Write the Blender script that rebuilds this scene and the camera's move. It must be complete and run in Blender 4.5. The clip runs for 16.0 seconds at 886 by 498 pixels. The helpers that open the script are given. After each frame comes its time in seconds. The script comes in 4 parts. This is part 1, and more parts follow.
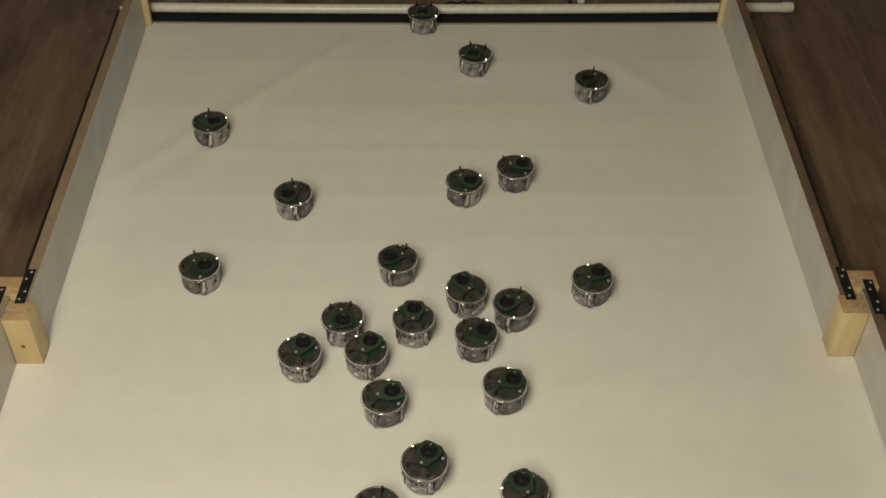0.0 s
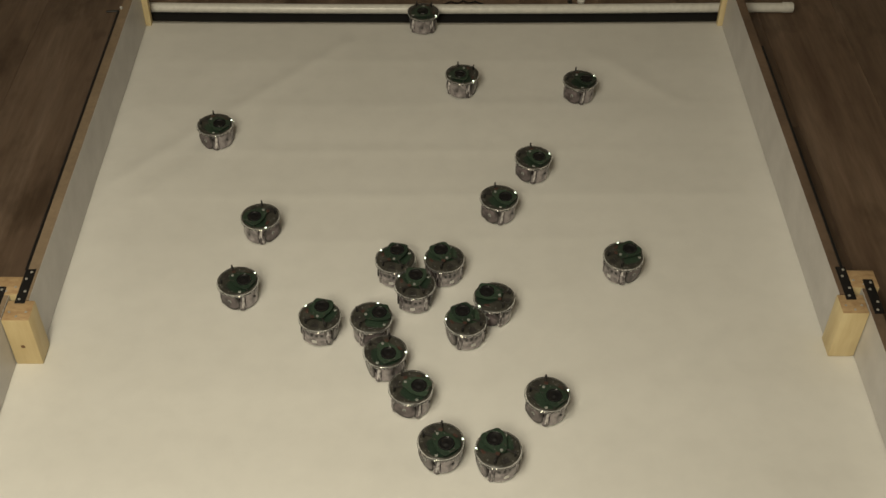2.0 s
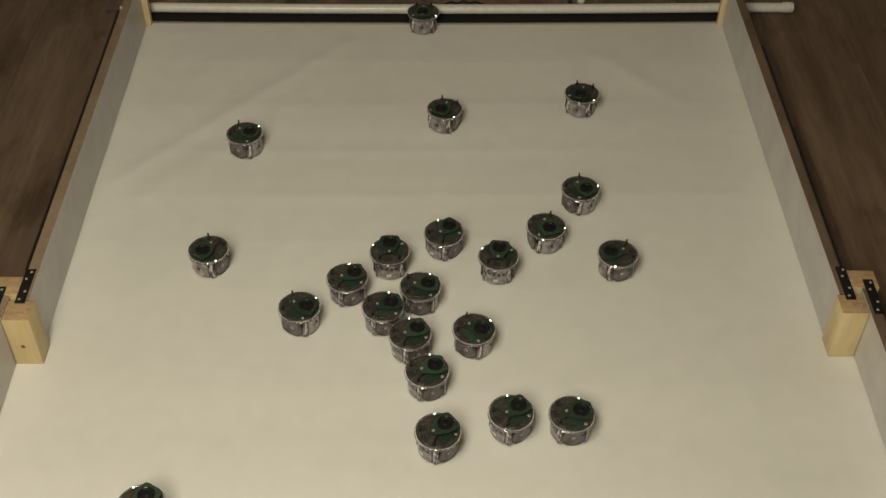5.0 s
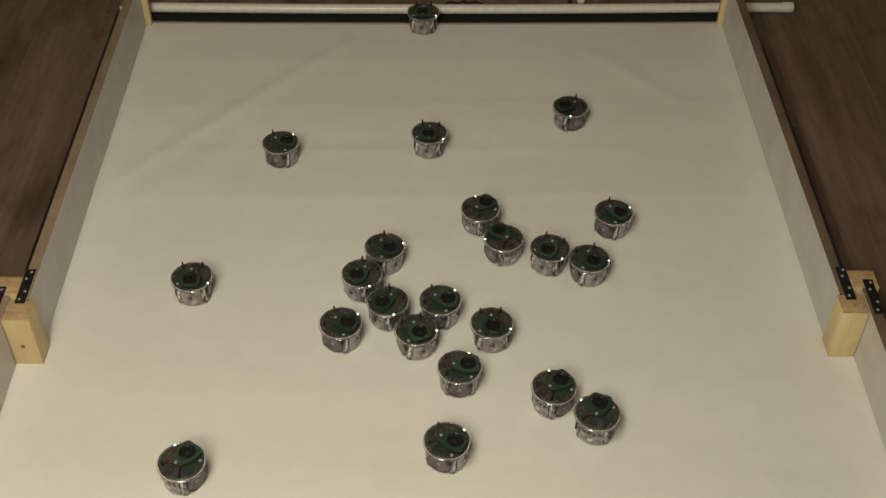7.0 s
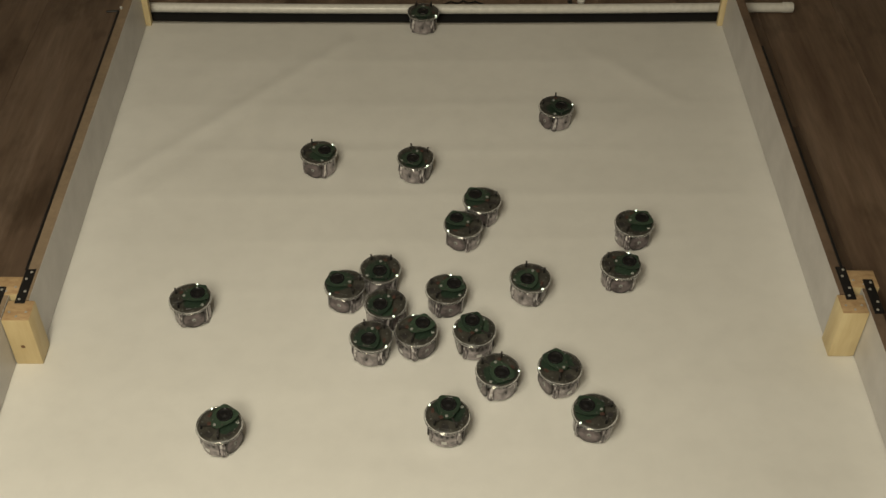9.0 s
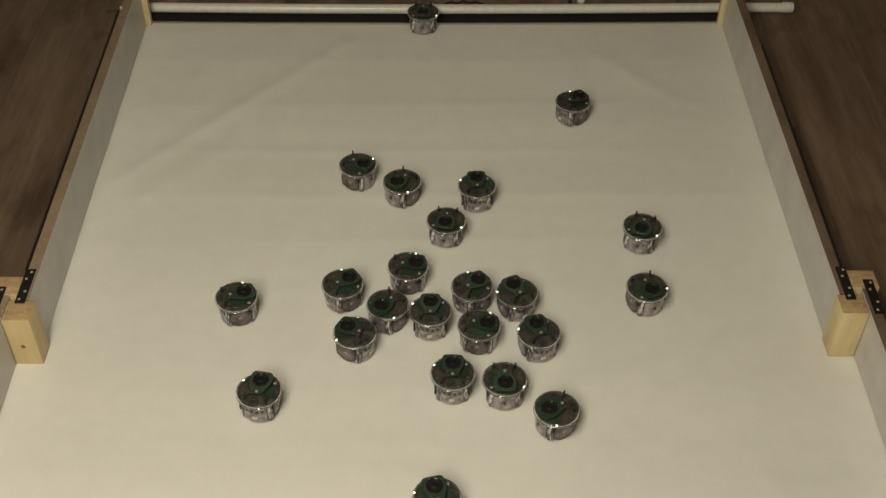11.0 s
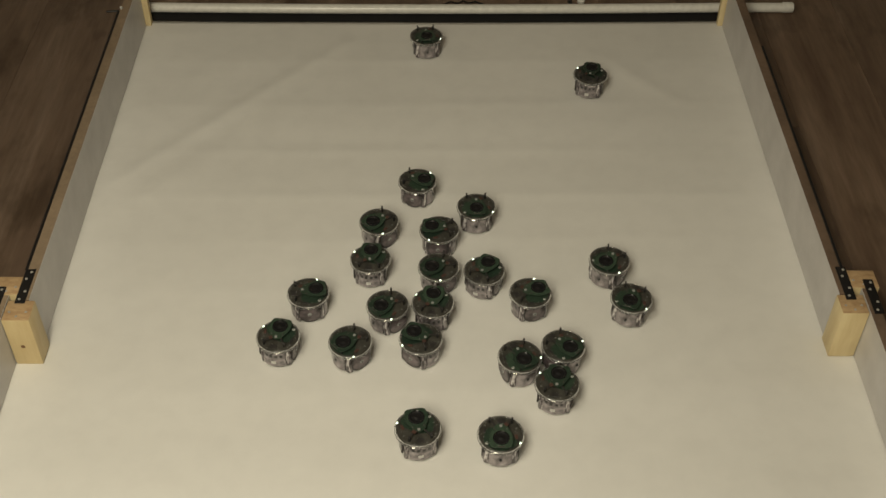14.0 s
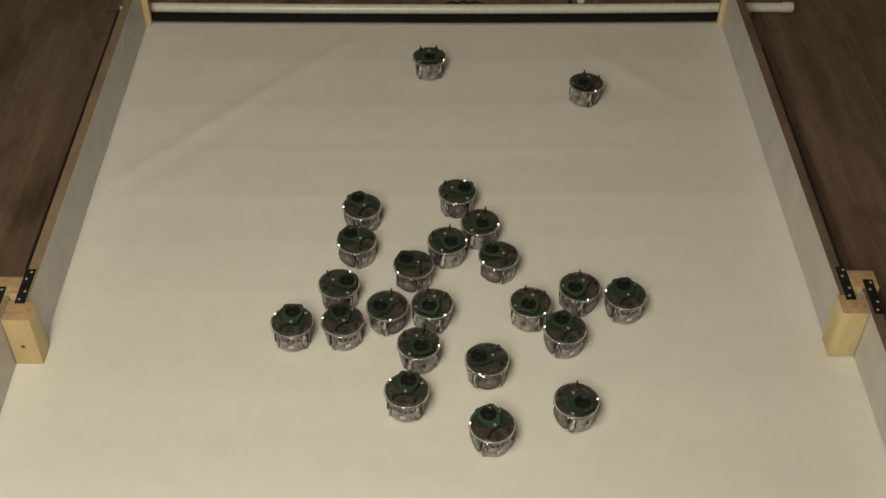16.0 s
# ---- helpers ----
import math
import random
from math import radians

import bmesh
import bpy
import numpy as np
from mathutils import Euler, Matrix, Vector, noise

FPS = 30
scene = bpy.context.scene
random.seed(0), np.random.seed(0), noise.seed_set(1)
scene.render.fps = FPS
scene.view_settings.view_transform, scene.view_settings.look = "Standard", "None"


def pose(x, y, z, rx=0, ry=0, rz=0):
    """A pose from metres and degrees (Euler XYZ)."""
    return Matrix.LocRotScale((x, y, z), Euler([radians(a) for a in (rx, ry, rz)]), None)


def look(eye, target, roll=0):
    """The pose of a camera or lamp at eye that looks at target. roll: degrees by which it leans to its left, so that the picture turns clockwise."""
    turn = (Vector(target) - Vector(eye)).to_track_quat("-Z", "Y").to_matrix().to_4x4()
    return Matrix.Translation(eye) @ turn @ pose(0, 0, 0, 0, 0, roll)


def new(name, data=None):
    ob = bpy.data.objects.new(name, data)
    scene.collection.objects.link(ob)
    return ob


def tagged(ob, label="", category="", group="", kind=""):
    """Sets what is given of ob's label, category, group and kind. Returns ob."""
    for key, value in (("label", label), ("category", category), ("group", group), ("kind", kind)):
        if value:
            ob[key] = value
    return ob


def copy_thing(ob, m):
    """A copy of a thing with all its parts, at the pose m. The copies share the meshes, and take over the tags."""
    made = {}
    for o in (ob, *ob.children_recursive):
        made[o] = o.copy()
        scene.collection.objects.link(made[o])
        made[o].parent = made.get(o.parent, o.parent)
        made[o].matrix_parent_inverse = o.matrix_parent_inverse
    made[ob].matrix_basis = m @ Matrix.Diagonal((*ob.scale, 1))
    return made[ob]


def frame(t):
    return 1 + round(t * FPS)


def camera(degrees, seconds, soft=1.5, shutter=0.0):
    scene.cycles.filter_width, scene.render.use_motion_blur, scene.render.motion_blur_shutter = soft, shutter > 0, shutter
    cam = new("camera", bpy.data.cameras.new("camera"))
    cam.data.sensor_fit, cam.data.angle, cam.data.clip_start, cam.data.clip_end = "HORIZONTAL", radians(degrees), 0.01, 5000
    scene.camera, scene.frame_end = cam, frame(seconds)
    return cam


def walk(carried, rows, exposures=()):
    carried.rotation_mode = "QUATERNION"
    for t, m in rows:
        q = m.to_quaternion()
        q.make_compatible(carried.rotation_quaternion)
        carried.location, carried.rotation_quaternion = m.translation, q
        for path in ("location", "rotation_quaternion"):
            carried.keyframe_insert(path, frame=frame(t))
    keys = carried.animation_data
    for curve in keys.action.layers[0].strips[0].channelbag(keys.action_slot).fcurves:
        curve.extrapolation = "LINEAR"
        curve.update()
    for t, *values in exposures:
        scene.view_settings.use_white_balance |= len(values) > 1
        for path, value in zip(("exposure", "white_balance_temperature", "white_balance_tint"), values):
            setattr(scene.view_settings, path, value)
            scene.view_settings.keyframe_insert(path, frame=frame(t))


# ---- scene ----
cam = camera(41.968, 16.0, soft=1.5)


def camera_pose():
    p, y = radians(43.898), radians(-0.9927)
    way = Vector((-math.sin(y) * math.cos(p), math.cos(y) * math.cos(p), -math.sin(p)))
    eye = Vector((0.0, 0.0, 1.5237))
    return look(eye, eye + way, 0.8148)


walk(cam, [(0.0, camera_pose()), (16.0, camera_pose())], exposures=[(0.0, 0.0), (16.0, 0.0)])

# ---- light: a warm lamp behind the camera, plus an unseen fill lamp added overhead ----
world = bpy.data.worlds.new("room_air")
scene.world = world
world.use_nodes = True
world.node_tree.nodes["Background"].inputs["Color"].default_value = (1.0, 0.86, 0.68, 1)
world.node_tree.nodes["Background"].inputs["Strength"].default_value = 0.02


def area_lamp(name, place, aim, size, watts, colour):
    data = bpy.data.lights.new(name, "AREA")
    data.shape, data.size, data.energy, data.color = "DISK", size, watts, colour
    lamp = new(name, data)
    lamp.matrix_world = look(place, aim)
    return lamp


area_lamp("floor_lamp_light", (-0.52, -0.55, 1.90), (-0.34, 0.72, 0.0), 0.85, 23.6, (1.0, 0.909, 0.677))
area_lamp("pendant_light", (-0.38, 0.42, 1.90), (-0.32, 0.78, 0.0), 0.70, 16.6, (1.0, 0.914, 0.695))


# ---- materials ----
def ramp_stops(node, stops):
    ramp = node.color_ramp
    while len(ramp.elements) < len(stops):
        ramp.elements.new(0.5)
    for e, (at, c) in zip(ramp.elements, stops):
        e.position, e.color = at, (*c, 1)


class Mat:
    """A procedural surface: base colour from noise, fine relief."""

    def __init__(self, name, rough=0.5, metal=0.0):
        self.m = bpy.data.materials.new(name)
        self.m.use_nodes = True
        self.t = self.m.node_tree
        self.b = self.t.nodes["Principled BSDF"]
        self.b.inputs["Roughness"].default_value = rough
        self.b.inputs["Metallic"].default_value = metal

    def node(self, kind, **values):
        n = self.t.nodes.new(kind)
        for k, v in values.items():
            n.inputs[k].default_value = v
        return n

    def link(self, a, b):
        self.t.links.new(a, b)

    def coords(self, scale=(1, 1, 1), world_space=False):
        tc = self.t.nodes.new("ShaderNodeNewGeometry" if world_space else "ShaderNodeTexCoord")
        mp = self.node("ShaderNodeMapping", Scale=scale)
        self.link(tc.outputs["Position" if world_space else "Object"], mp.inputs["Vector"])
        return mp.outputs["Vector"]

    def noise(self, vec, scale, detail=4.0, rough=0.55):
        n = self.node("ShaderNodeTexNoise", Scale=scale, Detail=detail, Roughness=rough)
        self.link(vec, n.inputs["Vector"])
        return n.outputs["Fac"]

    def ramp(self, fac, stops):
        r = self.t.nodes.new("ShaderNodeValToRGB")
        ramp_stops(r, stops)
        self.link(fac, r.inputs["Fac"])
        return r.outputs["Color"]

    def mix(self, a, b, fac, mode="MIX"):
        n = self.t.nodes.new("ShaderNodeMix")
        n.data_type, n.blend_type = "RGBA", mode
        for value, slot in ((fac, 0), (a, 6), (b, 7)):
            if isinstance(value, (int, float)):
                n.inputs[slot].default_value = value
            elif isinstance(value, tuple):
                n.inputs[slot].default_value = (*value, 1)
            else:
                self.link(value, n.inputs[slot])
        return n.outputs[2]

    def base(self, colour):
        self.link(colour, self.b.inputs["Base Color"])
        return self

    def bump(self, height, strength=0.2, distance=0.001):
        n = self.node("ShaderNodeBump", Strength=strength, Distance=distance)
        self.link(height, n.inputs["Height"])
        self.link(n.outputs["Normal"], self.b.inputs["Normal"])
        return self


def simple(name, colour, rough=0.5, metal=0.0, vary=0.25, scale=60.0, bump=0.1):
    """A plain surface with two scales of slight unevenness."""
    s = Mat(name, rough, metal)
    v = s.coords()
    dark = tuple(c * (1 - vary) for c in colour)
    light = tuple(min(1.0, c * (1 + vary)) for c in colour)
    broad = s.ramp(s.noise(v, scale * 0.25), [(0.3, dark), (0.7, light)])
    fine = s.ramp(s.noise(v, scale * 4), [(0.3, (0.85,) * 3), (0.7, (1.0,) * 3)])
    s.base(s.mix(broad, fine, 1.0, "MULTIPLY"))
    s.bump(s.noise(v, scale * 6), bump, 0.0005)
    return s.m


def fabric_material():
    s = Mat("white_screen_fabric", 0.75)
    v = s.coords(world_space=True)
    a = s.ramp(s.noise(v, 1.3, 3), [(0.3, (0.76, 0.75, 0.72)), (0.7, (0.82, 0.81, 0.785))])
    b = s.ramp(s.noise(v, 22.0, 5), [(0.25, (0.955,) * 3), (0.6, (1.0,) * 3)])
    s.base(s.mix(a, b, 1.0, "MULTIPLY"))
    s.bump(s.noise(v, 700.0, 2), 0.15, 0.0004)
    return s.m


def laminate_material():
    s = Mat("grey_brown_laminate", 0.42)
    info = s.t.nodes.new("ShaderNodeObjectInfo")
    v = s.coords((1, 1, 1), True)
    off = s.node("ShaderNodeVectorMath")
    off.operation = "MULTIPLY_ADD"
    comb = s.t.nodes.new("ShaderNodeCombineXYZ")
    for k in "XYZ":
        s.link(info.outputs["Random"], comb.inputs[k])
    s.link(comb.outputs["Vector"], off.inputs[0])
    off.inputs[1].default_value = (7.0, 13.0, 5.0)
    s.link(v, off.inputs[2])
    stretched = s.node("ShaderNodeMapping", Scale=(1.0, 0.1, 1.0))
    s.link(off.outputs["Vector"], stretched.inputs["Vector"])
    sv = stretched.outputs["Vector"]
    figure = s.ramp(s.noise(sv, 13.0, 6, 0.62), [(0.28, (0.112, 0.072, 0.051)), (0.5, (0.190, 0.131, 0.095)), (0.75, (0.285, 0.212, 0.164))])
    grain = s.ramp(s.noise(sv, 120.0, 4), [(0.3, (0.78,) * 3), (0.65, (1.0,) * 3)])
    col = s.mix(figure, grain, 1.0, "MULTIPLY")
    blot = s.node("ShaderNodeMapping", Scale=(1.0, 0.45, 1.0))
    s.link(off.outputs["Vector"], blot.inputs["Vector"])
    knots = s.ramp(s.noise(blot.outputs["Vector"], 9.0, 4, 0.6), [(0.33, (0.50, 0.48, 0.44)), (0.47, (1, 1, 1))])
    col = s.mix(col, knots, 0.8, "MULTIPLY")
    tone = s.ramp(info.outputs["Random"], [(0.0, (0.82, 0.82, 0.82)), (1.0, (1.1, 1.08, 1.05))])
    s.base(s.mix(col, tone, 1.0, "MULTIPLY"))
    s.bump(s.noise(sv, 160.0, 3), 0.15, 0.0006)
    return s.m


def pine_material():
    s = Mat("pale_pine", 0.55)
    v = s.coords((1, 1, 0.12))
    a = s.ramp(s.noise(v, 55.0, 5), [(0.3, (0.66, 0.52, 0.28)), (0.55, (0.75, 0.62, 0.36)), (0.8, (0.80, 0.69, 0.43))])
    b = s.ramp(s.noise(s.coords(), 9.0, 3), [(0.3, (0.86, 0.83, 0.8)), (0.7, (1, 1, 1))])
    side = s.mix(a, b, 1.0, "MULTIPLY")
    rings = s.ramp(s.noise(s.coords((0.5, 1, 1)), 130.0, 4), [(0.3, (0.40, 0.25, 0.13)), (0.7, (0.58, 0.41, 0.23))])
    split = s.t.nodes.new("ShaderNodeSeparateXYZ")
    s.link(s.t.nodes.new("ShaderNodeNewGeometry").outputs["Normal"], split.inputs["Vector"])
    s.base(s.mix(side, rings, s.ramp(split.outputs["Z"], [(0.75, (0, 0, 0)), (0.95, (1, 1, 1))])))
    s.bump(s.noise(v, 90.0, 3), 0.2, 0.0006)
    return s.m


def board_material():
    s = Mat("green_circuit_board", 0.38)
    info = s.t.nodes.new("ShaderNodeObjectInfo")
    v = s.coords()
    a = s.ramp(s.noise(v, 240.0, 3), [(0.35, (0.028, 0.047, 0.033)), (0.65, (0.045, 0.075, 0.053))])
    tone = s.ramp(info.outputs["Random"], [(0.0, (0.55, 0.6, 0.6)), (1.0, (1.15, 1.15, 1.1))])
    s.base(s.mix(a, tone, 1.0, "MULTIPLY"))
    s.bump(s.noise(v, 900.0, 2), 0.3, 0.0003)
    return s.m


def shell_material():
    s = Mat("smoky_clear_shell", 0.10)
    info = s.t.nodes.new("ShaderNodeObjectInfo")
    v = s.coords((1, 1, 0.3))
    # upright highlights and dark gaps are painted in as stretched pale and dark noise
    a = s.ramp(s.noise(v, 190.0, 5), [(0.38, (0.016, 0.012, 0.014)), (0.48, (0.075, 0.063, 0.070)), (0.55, (0.22, 0.20, 0.21)), (0.62, (0.70, 0.68, 0.69))])
    tone = s.ramp(info.outputs["Random"], [(0.0, (0.8, 0.79, 0.8)), (1.0, (1.1, 1.08, 1.05))])
    s.base(s.mix(a, tone, 1.0, "MULTIPLY"))
    s.b.inputs["Coat Weight"].default_value = 0.9
    return s.m


def clear_material():
    s = Mat("clear_plastic_ring", 0.06)
    v = s.coords()
    a = s.ramp(s.noise(v, 180.0, 2), [(0.3, (0.80, 0.80, 0.80)), (0.7, (0.94, 0.94, 0.94))])
    s.base(a)
    s.b.inputs["Transmission Weight"].default_value = 0.92
    s.b.inputs["IOR"].default_value = 1.58
    return s.m


def glow_material(name, colour, strength):
    s = Mat(name, 0.3)
    s.b.inputs["Base Color"].default_value = (*colour, 1)
    s.b.inputs["Emission Color"].default_value = (*colour, 1)
    s.b.inputs["Emission Strength"].default_value = strength
    return s.m


FABRIC = fabric_material()
LAMINATE = laminate_material()
PINE = pine_material()
PCB = board_material()
SHELL = shell_material()
CLEAR = clear_material()
LED = glow_material("lit_led", (0.85, 1.0, 0.75), 3.0)
WHITE_PANEL = simple("white_melamine", (0.625, 0.605, 0.598), 0.4, vary=0.02, scale=4, bump=0.02)
DARK_EDGE = simple("dark_panel_edge", (0.17, 0.115, 0.08), 0.7, vary=0.25, scale=30)
RAW_EDGE = simple("raw_panel_edge", (0.29, 0.215, 0.145), 0.7, vary=0.2, scale=30)
BLACK_STEEL = simple("black_steel", (0.022, 0.021, 0.022), 0.38, 0.3, vary=0.3)
ZINC = simple("zinc_screw", (0.52, 0.50, 0.46), 0.35, 0.3, vary=0.2, scale=200)
BLACK_CLOTH = simple("black_border_cloth", (0.006, 0.0055, 0.006), 0.85, vary=0.3)
WHITE_TUBE = simple("white_lacquered_tube", (0.8, 0.79, 0.75), 0.3, vary=0.04, scale=20)
BLACK_PLASTIC = simple("black_plastic", (0.015, 0.015, 0.016), 0.4, vary=0.3, scale=200)
SPEAKER = simple("matt_black_membrane", (0.006, 0.006, 0.007), 0.5, vary=0.3, scale=200)
DARK_BOARD = simple("dark_board", (0.056, 0.054, 0.047), 0.30, vary=0.55, scale=260, bump=0.3)
DARK_CHIP = simple("dark_chip_case", (0.040, 0.038, 0.038), 0.35, vary=0.3, scale=260)
GLOSS_BLACK = simple("gloss_black_plastic", (0.014, 0.014, 0.016), 0.12, vary=0.2, scale=200, bump=0.02)
COPPER = simple("reddish_component", (0.088, 0.046, 0.037), 0.45, vary=0.3, scale=300)
SILVER = simple("silver_plate", (0.30, 0.275, 0.285), 0.14, 0.45, vary=0.85, scale=240)
GREY_CAP = simple("grey_cap", (0.36, 0.37, 0.36), 0.4, vary=0.15, scale=200)
DULL_PART = simple("dull_component", (0.15, 0.15, 0.14), 0.4, vary=0.2, scale=200)
WHITE_MARK = simple("white_mark", (0.6, 0.6, 0.58), 0.5, vary=0.06, scale=200)
WHEEL = simple("wheel_plastic", (0.125, 0.104, 0.110), 0.2, vary=0.75, scale=220)
TYRE = simple("dark_rubber", (0.055, 0.05, 0.05), 0.7, vary=0.3, scale=200)
# tone of the unseen walls and ceiling, set by the fill light they return
PLASTER = simple("wall_paint", (0.62, 0.58, 0.52), 0.8, vary=0.06, scale=6)
KNOT = simple("pine_knot", (0.2, 0.1, 0.045), 0.6, vary=0.3, scale=200)


# ---- mesh helpers ----
def mesh_of(name, bm, material, smooth=None):
    me = bpy.data.meshes.new(name)
    bmesh.ops.recalc_face_normals(bm, faces=bm.faces)
    bm.to_mesh(me)
    bm.free()
    me.materials.append(material)
    if smooth is not None:
        me.shade_smooth()
        me.set_sharp_from_angle(angle=radians(smooth))
    return me


def thing(name, label, category, group="", kind=""):
    return tagged(new(name), label, category, group, kind)


def part(name, bm, material, parent, label="", smooth=None):
    ob = new(name, mesh_of(name, bm, material, smooth))
    ob.parent = parent
    return tagged(ob, label)


def box(x0, x1, y0, y1, z0, z1, bevel=0.0, segments=2, bm=None):
    own = bmesh.new()
    bmesh.ops.create_cube(own, size=1)
    bmesh.ops.scale(own, vec=(x1 - x0, y1 - y0, z1 - z0), verts=own.verts)
    bmesh.ops.translate(own, vec=((x0 + x1) / 2, (y0 + y1) / 2, (z0 + z1) / 2), verts=own.verts)
    if bevel:
        bmesh.ops.bevel(own, geom=own.edges[:], offset=bevel, segments=segments, affect="EDGES", profile=0.5)
    return own


def lathe(profile, steps=40):
    """A turned shape from (radius, height) pairs; closed where the radius is 0 or the profile returns to its start."""
    bm = bmesh.new()
    rings = []
    for r, z in profile:
        if r < 1e-6:
            rings.append([bm.verts.new((0, 0, z))])
        else:
            rings.append([bm.verts.new((r * math.cos(a), r * math.sin(a), z)) for a in (2 * math.pi * k / steps for k in range(steps))])
    for lo, hi in zip(rings, rings[1:]):
        for k in range(steps):
            quad = [lo[k % len(lo)], lo[(k + 1) % len(lo)], hi[(k + 1) % len(hi)], hi[k % len(hi)]]
            quad = list(dict.fromkeys(quad))
            if len(quad) > 2:
                bm.faces.new(quad)
    return bm


def prism(outline, z0, z1, bevel=0.0):
    """An outline in plan, drawn up from z0 to z1."""
    bm = bmesh.new()
    lo = [bm.verts.new((x, y, z0)) for x, y in outline]
    hi = [bm.verts.new((x, y, z1)) for x, y in outline]
    bm.faces.new(lo[::-1])
    top = bm.faces.new(hi)
    for k in range(len(lo)):
        bm.faces.new((lo[k], lo[(k + 1) % len(lo)], hi[(k + 1) % len(lo)], hi[k]))
    if bevel:
        bmesh.ops.bevel(bm, geom=top.edges[:], offset=bevel, segments=2, affect="EDGES", profile=0.5)
    return bm


def moved(bm, m):
    bmesh.ops.transform(bm, matrix=m, verts=bm.verts)
    return bm


def rounded(points, steps=5, keep=0.35):
    """The outline with its corners cut round."""
    out = []
    n = len(points)
    for k in range(n):
        a, b, c = (Vector(points[(k + d) % n]) for d in (-1, 0, 1))
        p, q = b + (a - b) * keep, b + (c - b) * keep
        for s in range(steps + 1):
            u = s / steps
            out.append(tuple(p * (1 - u) ** 2 + b * 2 * u * (1 - u) + q * u * u))
    return out


# ---- the room: laminate floor; plain walls and ceiling, unseen, added to bounce light ----
FLOOR_Z = -0.004
floor_ob = tagged(new("floor", mesh_of("floor", box(-2.6, 2.6, -1.6, 4.4, FLOOR_Z - 0.08, FLOOR_Z - 0.011), LAMINATE)),
                  "dark grey-brown wood laminate floor", "floor", kind="structure")
for name, b in (("wall_north", (-2.6, 2.6, 4.4, 4.5)), ("wall_south", (-2.6, 2.6, -1.7, -1.6)),
                ("wall_west", (-2.7, -2.6, -1.7, 4.5)), ("wall_east", (2.6, 2.7, -1.7, 4.5))):
    tagged(new(name, mesh_of(name, box(*b, FLOOR_Z - 0.08, 2.5), PLASTER)), "unseen cream wall added to bounce light", "wall", kind="structure")
tagged(new("ceiling", mesh_of("ceiling", box(-2.7, 2.7, -1.7, 4.5, 2.5, 2.6), PLASTER)), "unseen cream ceiling added to bounce light", "ceiling", kind="structure")

# ---- the arena ----
WALL_TOP = 0.112


WAVES = ((2.03, 2.05, 0.0010), (1.875, 1.888, 0.0015), (1.735, 1.742, 0.0015), (1.60, 1.62, 0.0010), (1.47, 1.48, 0.0009), (1.235, 1.25, 0.0008), (1.13, 1.12, 0.0008), (2.20, 2.21, 0.0010))


def sag(x):
    """How far the far edge bows towards the middle of the arena."""
    return -0.0065 * max(0.0, 1 - ((x - 0.02) / 0.70) ** 2)


